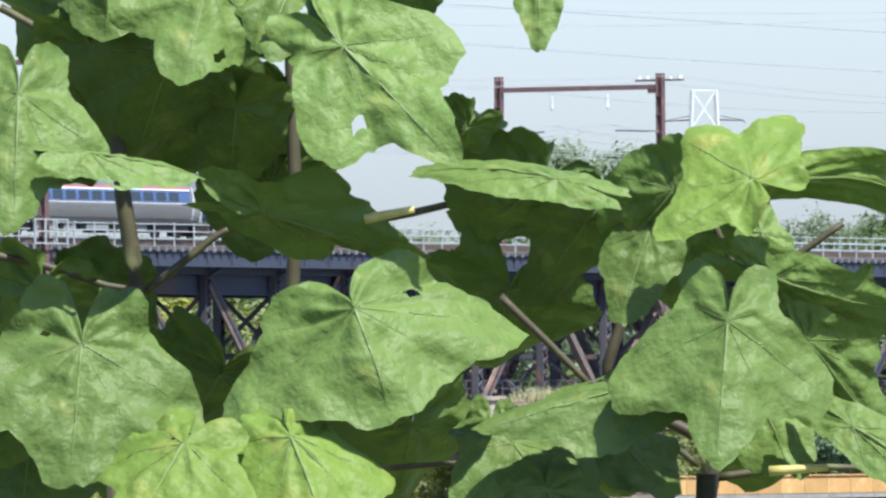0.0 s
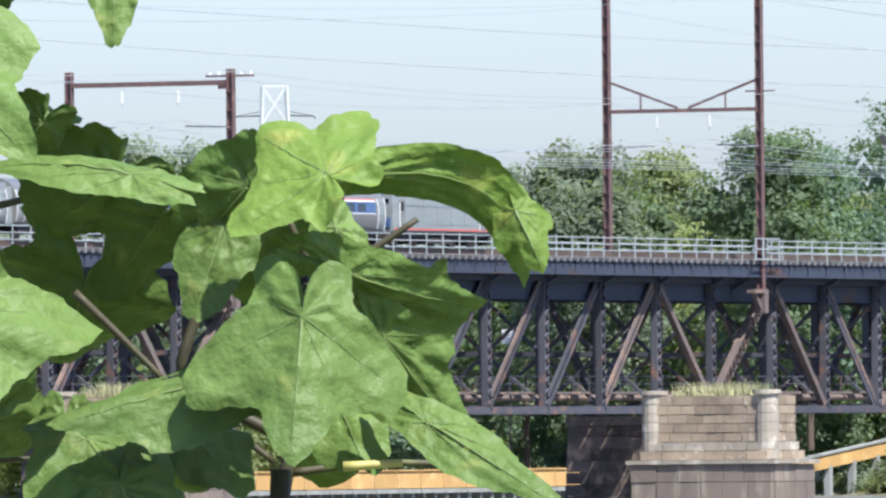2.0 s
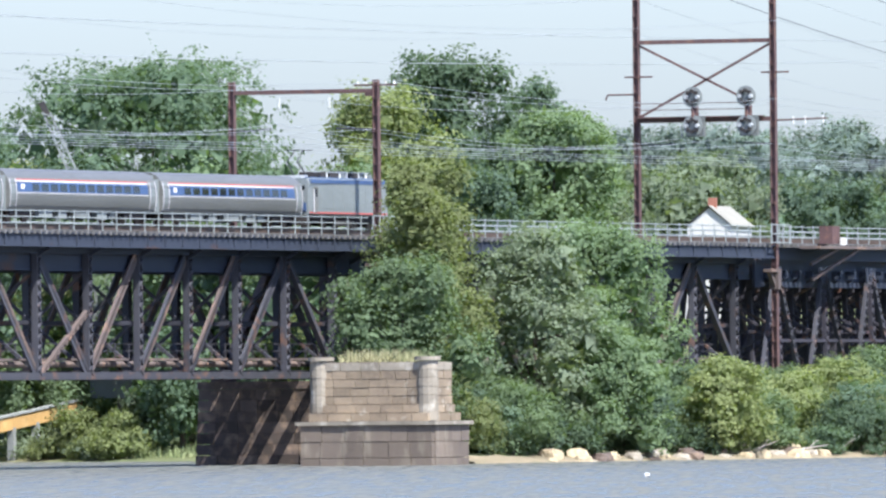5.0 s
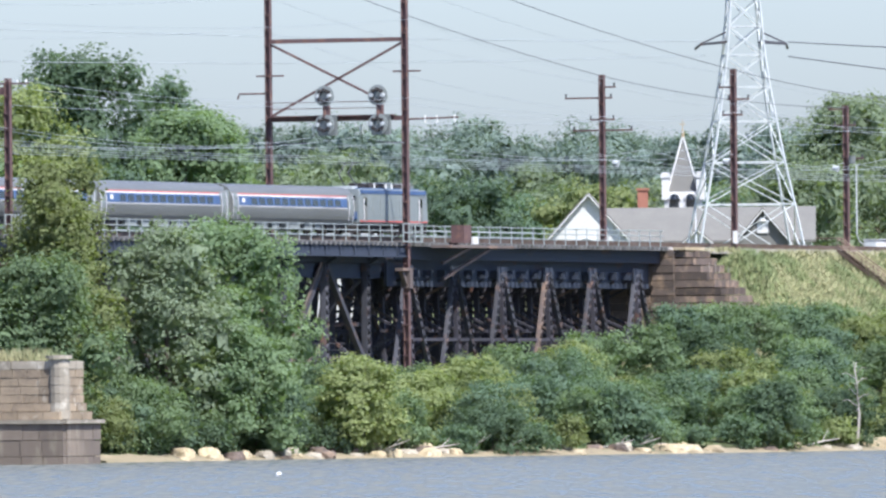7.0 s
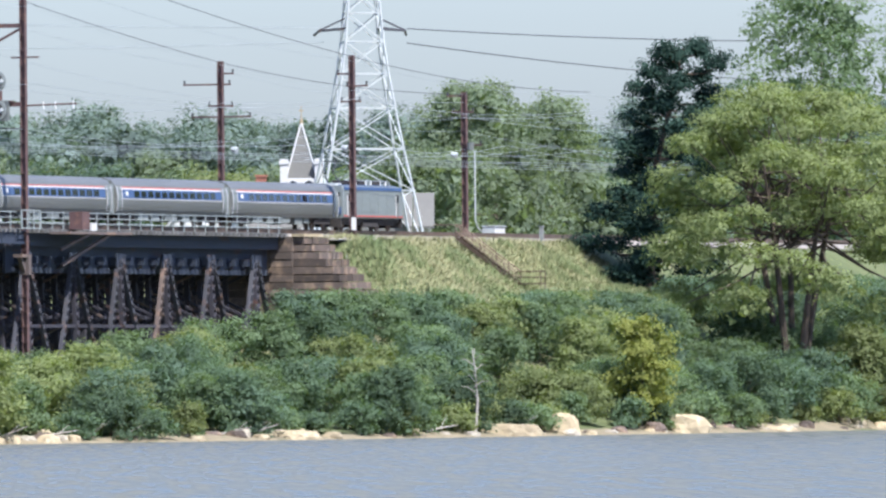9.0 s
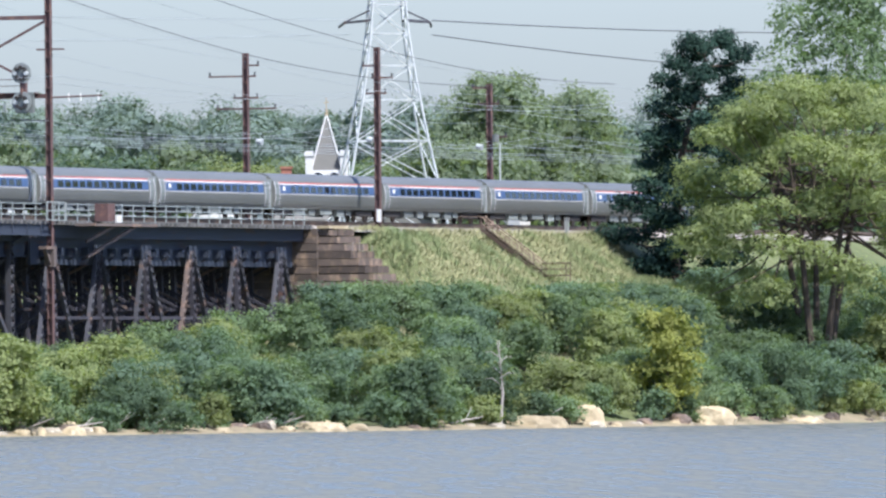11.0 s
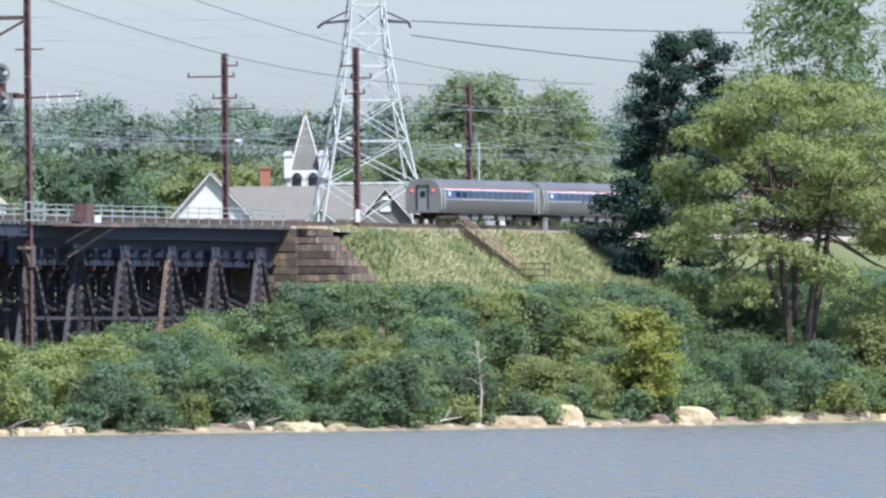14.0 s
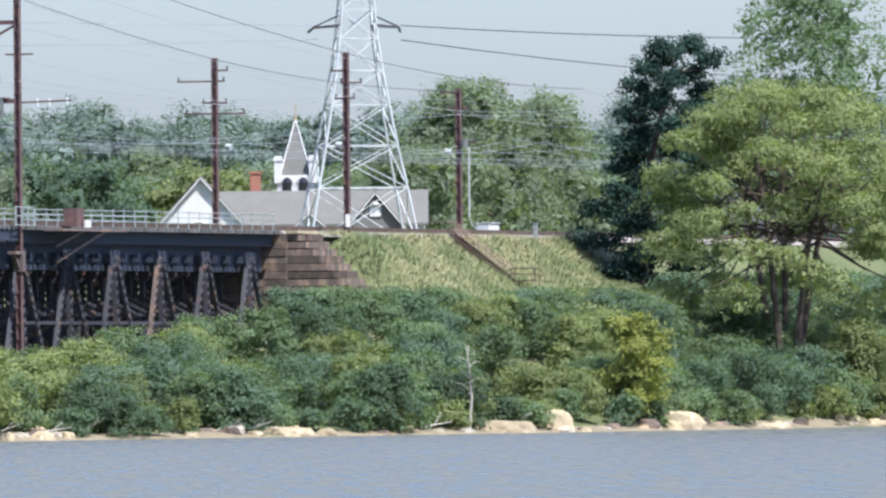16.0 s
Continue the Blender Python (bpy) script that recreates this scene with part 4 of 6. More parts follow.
# ---- trees ----
def crown_mesh(name, material, blobs, count, leaf, seed, inner=60):
    """Many small leaves on the outside of overlapping lobes, with uneven outline and gaps."""
    count, leaf = int(count * 2.7), leaf * 0.66
    r = np.random.RandomState(seed)
    b3 = np.array(blobs, float)
    w = (b3[:, 3] * b3[:, 4]) ** 1.0
    idx = r.choice(len(b3), count, p=w / w.sum())
    # twigs: leaves gather in sprays on each lobe
    sprays = max(40, count // 16)
    pick = r.randint(0, sprays, count)
    idx = idx[:sprays][pick]
    d = r.normal(size=(sprays, 3))
    d /= np.linalg.norm(d, axis=1)[:, None]
    d[:, 2] = np.where(d[:, 2] < -0.45, -d[:, 2], d[:, 2])
    d = d[pick]
    rad = (1.06 - np.abs(r.normal(0, 0.2, sprays)))[pick]
    bump2 = 1 + 0.16 * np.sin(d[:, 0] * 7 + idx * 1.7) * np.sin(d[:, 1] * 6 + idx) + 0.12 * np.sin(d[:, 2] * 9 + idx * 2.3)
    c = b3[idx, :3] + d * (rad * bump2)[:, None] * b3[idx][:, [3, 3, 4]]
    c = c + r.normal(0, 1.0, (count, 3)) * leaf * np.array((2.1, 2.1, 1.3)) + d * (np.abs(r.normal(0, 0.9, count)) * leaf)[:, None]
    nrm = d * 0.9 + r.normal(0, 0.4, (count, 3)) + np.array((0, 0, 0.3))
    nrm /= np.linalg.norm(nrm, axis=1)[:, None]
    a = np.cross(nrm, r.normal(size=(count, 3)))
    a /= np.linalg.norm(a, axis=1)[:, None]
    e2 = np.cross(nrm, a)
    s = (leaf * r.uniform(0.55, 1.3, count))[:, None]
    bend = -nrm * s * 0.2
    v = np.stack([c - a * s * 1.1, c + a * s * 0.5 - e2 * s * 0.7 + bend, c + a * s * 0.5 + e2 * s * 0.7 + bend], 1).reshape(-1, 3)
    # larger leaf masses deep inside each lobe close the crown
    k2 = inner * len(b3)
    j = np.repeat(np.arange(len(b3)), inner)
    d2 = r.normal(size=(k2, 3))
    d2 /= np.linalg.norm(d2, axis=1)[:, None]
    c2 = b3[j, :3] + d2 * r.uniform(0.25, 0.8, k2)[:, None] * b3[j][:, [3, 3, 4]]
    n2 = d2 + r.normal(0, 0.5, (k2, 3))
    n2 /= np.linalg.norm(n2, axis=1)[:, None]
    a2 = np.cross(n2, r.normal(size=(k2, 3)))
    a2 /= np.linalg.norm(a2, axis=1)[:, None]
    f2 = np.cross(n2, a2)
    s2 = (np.minimum(0.8, 0.3 * np.minimum(b3[j, 3], b3[j, 4])) * r.uniform(0.6, 1.2, k2))[:, None]
    v = np.concatenate([v, np.stack([c2 - a2 * s2, c2 + a2 * s2 * 0.6 - f2 * s2 * 0.8, c2 + a2 * s2 * 0.6 + f2 * s2 * 0.8], 1).reshape(-1, 3)])
    count += k2
    me = bpy.data.meshes.new(name)
    me.vertices.add(3 * count)
    me.vertices.foreach_set("co", v.astype(np.float32).ravel())
    me.loops.add(3 * count)
    me.loops.foreach_set("vertex_index", np.arange(3 * count, dtype=np.int32))
    me.polygons.add(count)
    me.polygons.foreach_set("loop_start", np.arange(0, 3 * count, 3, dtype=np.int32))
    me.update(calc_edges=True)
    me.materials.append(material)
    return me


def tree(x, y, base, top, width, leaves, seed, name="tree", label="broad deciduous tree in full leaf", count=6500, leaf=0.34, trunk=0.3, lobes=14, low=0.25, wood=None, group="", shape="round", inner=50):
    """low: height of the crown's underside as a share of the whole."""
    r = random.Random(seed)
    h = top - base
    t = thing(name, label, "shrub" if name == "shrub" else "tree", pose(x, y, base, 0, 0, r.uniform(0, 360)), group=group)
    blobs = []
    rx = width / 2 * (1.0 if name == "shrub" else 1.22)
    for k in range(lobes):
        a = 2.4 * k + r.uniform(-0.5, 0.5)
        u = (k + 0.5) / lobes
        zc = low + (1 - low) * u
        if shape == "round":
            reach = math.sqrt(max(0.05, 1 - (2 * (zc - low) / (1 - low) - 0.85) ** 2 / 1.6))
        elif shape == "column":
            reach = 0.75
        else:
            reach = max(0.3, 1.1 - 0.75 * u) * r.uniform(0.6, 1.1)
        br = rx * r.uniform(0.26, 0.42) * (0.6 + 0.4 * reach)
        bh = min(h * (1 - low) * r.uniform(0.15, 0.24), br * 1.2)
        d = max(0, rx * reach * 1.04 - br) * r.uniform(0.72, 1.08)
        zz = min(h * zc, h - bh * 0.95)
        blobs.append((d * math.cos(a), d * math.sin(a), zz, br, bh))
    blobs.append((0, 0, h * (low + 1) / 2, rx * 0.6, h * (1 - low) * 0.42))
    blobs.append((rx * 0.1, 0, h * 0.97 - h * 0.1, rx * 0.35, h * 0.1))
    part("crown", crown_mesh("crown", LEAVES[leaves], blobs, count, leaf, seed, 22 if name == "shrub" else 110 if name == "distant_tree" else inner), None, t)
    g = Geo()
    lean = (r.uniform(-0.4, 0.4), r.uniform(-0.4, 0.4))
    g.tube([(0, 0, -0.4), (lean[0] * 0.4, lean[1] * 0.4, h * 0.3), (lean[0], lean[1], h * 0.75)], [trunk, trunk * 0.75, trunk * 0.25], 7)
    for bl in blobs[:8]:
        z0 = h * r.uniform(0.2, 0.5)
        g.tube([(lean[0] * 0.4, lean[1] * 0.4, z0), (bl[0] * 0.5, bl[1] * 0.5, (z0 + bl[2]) / 2 + 0.2), bl[:3]], [trunk * 0.45, trunk * 0.3, trunk * 0.1], 5)
    part("trunk", g, wood or bark, t)
    return t


r0 = random.Random(31)
far_group, bank_group = "trees behind the bridge", "shrubs on the bank"
# wood behind the bridge, partly in haze-paled leaf colours
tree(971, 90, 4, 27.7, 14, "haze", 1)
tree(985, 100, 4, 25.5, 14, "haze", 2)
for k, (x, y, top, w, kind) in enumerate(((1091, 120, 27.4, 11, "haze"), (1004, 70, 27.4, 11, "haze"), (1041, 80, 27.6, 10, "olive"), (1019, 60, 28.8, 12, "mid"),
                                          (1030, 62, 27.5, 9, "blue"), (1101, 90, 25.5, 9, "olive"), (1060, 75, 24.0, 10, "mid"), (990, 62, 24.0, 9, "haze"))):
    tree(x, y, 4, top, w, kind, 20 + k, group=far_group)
for k in range(16):
    brg = radians(22.9 + 3.4 * k / 15 + r0.uniform(-0.05, 0.05))
    d = r0.uniform(1120, 1200)
    x, y = d * math.cos(brg), d * math.sin(brg) - 416
    tree(x, y, max(1.5, ground_z(x, y)), r0.uniform(21.5, 25.5), r0.uniform(8, 11), r0.choice(("mid", "blue", "olive", "mid")), 900 + k, group=far_group, count=2600, low=0.05)
tree(1087, 71, 8, 33.2, 26, "dark", 40, count=12000, lobes=30)
tree(1066, 42, 8, 30.2, 11, "olive", 41, count=5000)
tree(1147, 70, 12, 35.2, 13, "dark", 42, count=6000)
tree(1215, 90, 14, 34.3, 6, "blue", 43, count=2000, shape="column")
tree(1111, 45, 12, 28.8, 9, "mid", 44)
tree(1149, 60, 14, 29.6, 9, "mid", 46)
# woods in the distance, haze put into their leaf colour
r = random.Random(5)
for k in range(46):
    d = r.uniform(1900, 2300)
    brg = radians(17.6 + 5.4 * k / 45 + r.uniform(-0.1, 0.1))
    tp = 4 + d * math.tan(radians(r.uniform(1.05, 1.16)))
    tree(d * math.cos(brg), d * math.sin(brg) - 416, 14, tp, r.uniform(14, 24), "far", 200 + k, "distant_tree", "distant tree of a far wood, haze in its leaf colour", 3400, 0.4, group="distant wood", low=0.05)
for k in range(40):
    d = r.uniform(1480, 1750)
    brg = radians(17.4 + 5.6 * k / 39 + r.uniform(-0.08, 0.08))
    tp = 4 + d * math.tan(radians(r.uniform(0.76, 1.02)))
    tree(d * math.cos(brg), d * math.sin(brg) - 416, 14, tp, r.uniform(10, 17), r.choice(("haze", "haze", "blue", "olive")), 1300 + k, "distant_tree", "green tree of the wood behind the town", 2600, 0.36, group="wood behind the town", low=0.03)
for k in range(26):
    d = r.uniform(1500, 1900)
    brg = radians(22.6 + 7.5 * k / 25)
    tree(d * math.cos(brg), d * math.sin(brg) - 416, 8, 4 + d * math.tan(radians(r.uniform(0.84, 0.98))), r.uniform(18, 28), "haze", 300 + k, "distant_tree", "distant tree of a far wood, haze in its leaf colour", 3400, 0.42, group="distant wood", low=0.05)
# trees seen under the deck
for k in range(46):
    x = r.uniform(905, 1150)
    y = r.uniform(22, 75)
    if x < 1010:
        y = 36 + 0.7 * (y - 22)
    b2 = ground_z(x, y)
    if b2 < 0.5:
        continue
    if b2 > 9:
        continue
    tree(x, y, b2, min(b2 + r.uniform(6, 13), 15.4), r.uniform(6, 10), r.choice(("mid", "blue", "dark", "olive", "mid")), 400 + k, "tree", "dense bankside tree behind the bridge", 1800, 0.36, group=far_group, low=0.05)
for k in range(34):
    y = r.uniform(116, 150)
    x = (416 + y) / math.tan(radians(24.0 + 6.6 * k / 33)) + r.uniform(-6, 6)
    tree(x, y, 1.5, r.uniform(12.5, 20.0), r.uniform(9, 15), r.choice(("mid", "blue", "olive", "mid", "yellow")), 460 + k, "tree", "bankside tree across the inlet behind the bridge", 2200, 0.4, group=far_group, low=0.02)
for k in range(30):
    y = r0.uniform(101.5, 108)
    x = (416 + y) / math.tan(radians(24.4 + 6.0 * k / 29)) + r0.uniform(-3, 3)
    tree(x, y, 0.1, r0.uniform(3.5, 8.0), r0.uniform(6, 9), r0.choice(("mid", "blue", "olive", "yellow")), 940 + k, "shrub", "waterside shrub across the inlet", 1300, 0.34, 0.1, 8, 0.0, group="inlet shrubs")
r1 = random.Random(77)
for x, y, top in ((1046, 66, 14.5), (1052, 64, 15.2), (1041, 63, 11.0), (1057, 58, 12.5), (1064, 52, 13.0), (1071, 50, 14.0)):
    tree(x, y, ground_z(x, y), top, 8, r1.choice(("mid", "olive", "blue")), 1200 + int(x), "tree", "dense bankside tree behind the bridge", 2600, 0.32, group=far_group, low=0.05)
for k in range(44):
    y = r1.uniform(46, 63)
    x = max((416 + y) / math.tan(radians(24.75 - 1.5 * k / 43)), float(np.interp(y, [30, 60, 70], [1018, 1036, 1048])))
    tree(x, y, ground_z(x, y), ground_z(x, y) + r1.choice((1.2, 1.8, 2.6, 4.2)) * r1.uniform(0.8, 1.15), r1.uniform(4, 7), r1.choice(("olive", "haze", "olive", "haze")), 1400 + k, "shrub", "pale green shrub in the marsh behind the bridge", 1000, 0.24, 0.06, 8, 0.0, group="marsh shrubs")
# trees in front of the bridge
tree(949, -12, 2, 22.1, 8, "olive", 60, count=5000, low=0.1, leaf=0.28)
tree(941, -15.5, 1, 19.6, 7, "olive", 61, count=5000, low=0.08, leaf=0.28)
tree(975, -14, 1.5, 17.6, 11.5, "mid", 62, count=8000, low=0.05, leaf=0.26)
tree(932, -17.5, 0.5, 14.6, 10.5, "mid", 63, count=8000, low=0.03, leaf=0.26)
tree(958, -17, 1.5, 17.0, 9, "haze", 64, count=6000, low=0.05, leaf=0.26)
tree(964, -19.5, 0.6, 10.0, 9, "mid", 65, count=5000, low=0.02, leaf=0.26)
# trees east of the stairs


def broad_tree(x, y, base, top, seed):
    """Several stems spreading into a wide dome, open underneath."""
    r = random.Random(seed)
    h = top - base
    t = thing("tree", "large pale-green broad-crowned tree with spreading stems", "tree", pose(x, y, base))
    blobs = []
    for k in range(96):
        a = k * 2.399
        q = math.sqrt((k + 0.5) / 96)
        rad = 12.0 * q * r.uniform(0.9, 1.05)
        dome = h * (0.93 - 0.3 * q ** 2.2)
        zc = max(h * 0.3, dome - r.choice((0.0, 0.0, 1.0, 3.0, 6.0, 9.5)) * r.uniform(0.7, 1.1))
        if q > 0.7 and k % 3 == 0:
            zc = h * r.uniform(0.22, 0.55)
        w = r.uniform(1.5, 2.5)
        blobs.append((rad * math.cos(a), rad * math.sin(a), zc, w, w * r.uniform(0.55, 0.75)))
    part("crown", crown_mesh("crown", LEAVES["olive"], blobs, 34000, 0.22, seed, 16), None, t)
    g = Geo()
    for j in range(5):
        a = j * 1.257 + 0.4
        foot = Vector((0.7 * math.cos(a), 0.7 * math.sin(a), -0.5))
        knee = Vector((2.6 * math.cos(a), 2.6 * math.sin(a), h * 0.4))
        head = Vector((4.6 * math.cos(a), 4.6 * math.sin(a), h * 0.72))
        g.tube([foot, foot.lerp(knee, 0.5) + Vector((0.15, 0.1, 0.2)), knee, head], [0.38, 0.3, 0.23, 0.1], 7)
        for bl in blobs[j::5]:
            tip = Vector(bl[:3])
            start = knee.lerp(head, r.uniform(0.0, 0.9))
            g.tube([start, start.lerp(tip, 0.5) - Vector((0, 0, 0.4)), tip], [0.13, 0.08, 0.03], 5)
    part("trunk", g, bark, t)




def pine(x, y, base, top, reach, seed):
    """A trunk with flat layered boughs and gaps of sky between them."""
    r = random.Random(seed)
    h = top - base
    t = thing("pine_tree", "tall dark pine with layered ragged boughs", "tree", pose(x, y, base))
    blobs = []
    g = Geo().tube([(0, 0, -0.5), (0.3, -0.2, h * 0.5), (0.8, -3.0, h * 0.97)], [0.42, 0.3, 0.08], 8)
    for k in range(40):
        u = k / 39
        a = k * 2.399 + r.uniform(-0.4, 0.4)
        d = reach * (1.0 - 0.5 * u ** 2) * r.uniform(0.5, 1.12)
        z = h * (0.12 + 0.82 * u)
        c = (u * 0.8, -u * 3.0)
        tip = (c[0] + d * math.cos(a), c[1] + d * math.sin(a), z + 0.5 + d * 0.12)
        g.tube([(c[0], c[1], z), ((c[0] + tip[0]) / 2, (c[1] + tip[1]) / 2, z + 0.1), tip], [0.13, 0.09, 0.03], 5)
        for s in (0.6, 0.95):
            w = (1.0 - 0.35 * u) * r.uniform(0.8, 1.5)
            blobs.append((c[0] + d * s * math.cos(a), c[1] + d * s * math.sin(a), z + 0.35 + d * s * 0.12, w * 1.15, 0.85))
    part("crown", crown_mesh("crown", LEAVES["pine"], blobs, 17000, 0.25, seed, 24), None, t)
    part("trunk", g, bark, t)


pine(1158, -14.0, 9, 33.6, 6.6, 70)
broad_tree(1133, -35.4, 4.0, 30.0, 72)
tree(1291, 15, 12, 42.4, 15, "mid", 72, "tree", "tall open poplar with pale trunk", 7500, 0.34, 0.35, 26, 0.2, grey_bark, inner=5)
# farther back, in the leaf colour paled for haze
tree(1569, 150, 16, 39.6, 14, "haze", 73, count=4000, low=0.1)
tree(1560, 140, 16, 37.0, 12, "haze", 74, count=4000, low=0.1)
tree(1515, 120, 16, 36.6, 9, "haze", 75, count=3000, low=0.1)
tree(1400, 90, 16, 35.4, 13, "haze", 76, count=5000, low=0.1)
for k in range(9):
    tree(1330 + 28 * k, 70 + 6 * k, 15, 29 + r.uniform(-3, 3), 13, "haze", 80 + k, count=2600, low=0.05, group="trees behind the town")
# shrub thicket along the bank
for k in range(190):
    x = 945 + 290 * ((k * 0.618034) % 1.0)
    row = r.random()
    y0 = shore(x) + (3.4 if x < 990 else 1.8)
    y1 = -14.5 if x > 1085 else -9.5
    if y1 < y0:
        continue
    y = y0 + row * (y1 - y0)
    b2 = ground_z(x, y)
    top = min(b2 + (r.uniform(3.4, 5.2) if row < 0.35 else r.uniform(4.2, 6.6)), 11.6 if x < 1150 else 13.0)
    if top - b2 < 1.5:
        continue
    tree(x, y, b2, top, r.uniform(5.5, 9.0), r.choice(("mid", "mid", "blue", "dark", "mid", "olive")), 500 + k, "shrub", "dense green shrub of the riverbank thicket", 2600, 0.2, 0.08, 10, 0.0, group=bank_group)
for k in range(46):
    x = 955 + 270 * ((k * 0.618034 + 0.3) % 1.0)
    y = shore(x) + r.uniform(0.9, 3.0)
    tree(x, y, ground_z(x, y), r.uniform(1.8, 3.4), r.uniform(2.6, 4.6), r.choice(("mid", "olive", "dark")), 800 + k, "shrub", "low green shrub at the water's edge", 650, 0.22, 0.05, 6, 0.0, group=bank_group)
tree(1082, -39.6, 0.3, 9.2, 6.0, "yellow", 90, "shrub", "yellowing shrub at the water's edge", 2600, 0.24, 0.1, 10, 0.05)
for k in range(14):
    x, y = 1090 + 5.2 * k, -19.5 + r0.uniform(-2.5, 1.0)
    b2 = ground_z(x, y)
    tree(x, y, b2, r0.uniform(9.6, 11.6), r0.uniform(5, 7.5), r0.choice(("mid", "blue", "olive")), 980 + k, "shrub", "dense green shrub of the riverbank thicket", 2300, 0.2, 0.08, 9, 0.0, group=bank_group)
tree(978, -24.0, 0.4, 7.4, 7.4, "olive", 91, "shrub", "olive-green rounded shrub at the water's edge", 3600, 0.24, 0.1, 10, 0.02)
tree(1132, -41.5, 0.5, 8.7, 8.0, "olive", 92, "shrub", "olive-green rounded shrub at the water's edge", 3600, 0.24, 0.1, 10, 0.02)


# ---- abutment and embankment ----
ab = thing("abutment", "dark stepped stone abutment with wing wall", "abutment", pose(0, 0, 0), kind="structure")
part("core", Geo().box(1092.6, 1097, -6.0, 6.3, 3, 15.3), dark_stone, ab)
for i in range(13):
    z = 15.75 - 0.62 * i
    length = 5.6
    rr = random.Random(700 + i)
    x = 1092.2
    while x < 1092.2 + length:
        w = rr.uniform(1.6, 3.4)
        part("stone", Geo().box(x + 0.02, min(x + w, 1092.2 + length) - 0.02, -6.9 - 0.62 * i - rr.uniform(0, 0.12), -5.6, z + 0.03, z + 0.58 + rr.uniform(-0.05, 0.05)), dark_stone, ab)
        x += w
    for k in range(6):
        part("stone", Geo().box(1092.0 - rr.uniform(0, 0.15), 1092.6, -5.95 + 2.05 * k, -3.95 + 2.05 * k, z + 0.02, z + 0.6), dark_stone, ab)
part("coping", Geo().box(1092.0, 1096.5, -7.0, -5.9, 16.36, 16.6), tan_rock, ab, "pale coping stones")

tb = thing("track_bed", "brown ballast bed with two tracks on the embankment", "track", pose(0, 0, 0), kind="structure")
part("ballast", Geo().prism([(-6.2, 16.15), (-5.2, 16.62), (5.2, 16.62), (6.2, 16.15)], 1092.1, 1500).mesh("ballast", ballast), None, tb)
bal = [o for o in tb.children][0]
bal.matrix_basis = pose(0, 0, 0, 0, 0, 0)
for v in bal.data.vertices:
    v.co = (v.co.y, -v.co.x, v.co.z)
for y in (-2.72, -1.28, 1.28, 2.72):
    part("rail", Geo().box(1092, 1500, y - 0.07, y + 0.07, 16.55, DECK + 0.58), rail_steel, tb)


def grass_field(name, x0, x1, y0, y1, n, h, material, seed, label, keep=None):
    r = np.random.RandomState(seed)
    g = Geo()
    for _ in range(n):
        x, y = r.uniform(x0, x1), r.uniform(y0, y1)
        v = noise.noise((x * 0.22, y * 0.3, seed))
        if keep and not keep(v):
            continue
        z = ground_z(x, y) - 0.05
        if z < 0.15:
            continue
        hh = h * r.uniform(0.5, 1.2)
        t = r.uniform(0, math.pi)
        s = 0.06
        g.add([(x - s * math.cos(t), y - s * math.sin(t), z), (x + s * math.cos(t), y + s * math.sin(t), z), (x + r.normal(0, 0.25), y + r.normal(0, 0.25), z + hh)], [(0, 1, 2)])
    return tagged(part(name, g, material), label, "grass", kind="stuff")


grass_field("dry_grass", 1092.5, 1160, -19, -6.3, 34000, 0.42, dry_grass, 3, "straw-coloured dry grass on the embankment slope")
grass_field("green_weeds", 1092.5, 1160, -19, -7.0, 24000, 0.7, green_grass, 4, "green weeds in patches on the embankment slope", lambda v: v > 0.1)
grass_field("marsh_grass", 1012, 1085, 28, 75, 26000, 0.9, green_grass, 6, "pale green marsh grass on the low bank", None)

st = thing("embankment_stairs", "weathered steel stairs with handrails down the embankment", "stairs", pose(1129, -7, 16.6), kind="structure")
for k in range(18):
    part("tread", Geo().box(-0.5, 0.5, -0.3 * k - 0.28, -0.3 * k, -0.225 * k - 0.04, -0.225 * k), rail_steel, st)
for x in (-0.55, 0.55):
    part("stringer", Geo().beam((x, 0, -0.05), (x, -5.4, -4.05), 0.08, 0.25), rail_steel, st)
    part("handrail", Geo().tube([(x, 2.0, 1.0), (x, 0, 1.0), (x, -5.4, -3.0), (x, -7.6, -3.0)], 0.05, 5), rail_steel, st)
    part("mid_rail", Geo().tube([(x, 0, 0.5), (x, -5.4, -3.5), (x, -7.6, -3.5)], 0.04, 5), rail_steel, st)
    for k in range(6):
        part("baluster", Geo().box(x - 0.03, x + 0.03, -1.08 * k - 0.03, -1.08 * k + 0.03, -0.8 * k - 0.1, -0.8 * k + 1.0), rail_steel, st)
    part("baluster", Geo().box(x - 0.03, x + 0.03, -7.6, -7.54, -5.0, -3.0), rail_steel, st)
part("landing", Geo().box(-0.6, 0.6, -7.6, -5.4, -4.1, -4.0), rail_steel, st)

sg = thing("white_sign_board", "blank white square board on a line post", "sign", pose(1106.3, -6.05, 17.0))
part("board", Geo().box(-0.55, 0.45, -0.06, 0.0, 0, 1.05), white_paint, sg)
cb = thing("signal_cabinet", "white metal trackside cabinet", "cabinet", pose(1171, 4.9, 16.9))
part("body", Geo().box(-1.3, 1.3, -0.6, 0.6, 0, 1.0), white_paint, cb)
part("door", Geo().box(-1.34, -1.3, -0.5, 0.5, 0.1, 0.9), white_steel, cb)
part("lid", Geo().box(-1.4, 1.4, -0.7, 0.7, 1.0, 1.08), white_steel, cb)
part("conduit", Geo().tube([(-1.2, 0.7, 0.6), (-1.9, 0.8, 0.9), (-2.2, 0.9, 1.5), (-2.2, 0.9, 7.5)], 0.07, 6), white_steel, cb)
kp = thing("marker_post", "short grey concrete post beside the track", "post", pose(1152, -6.3, 16.0))
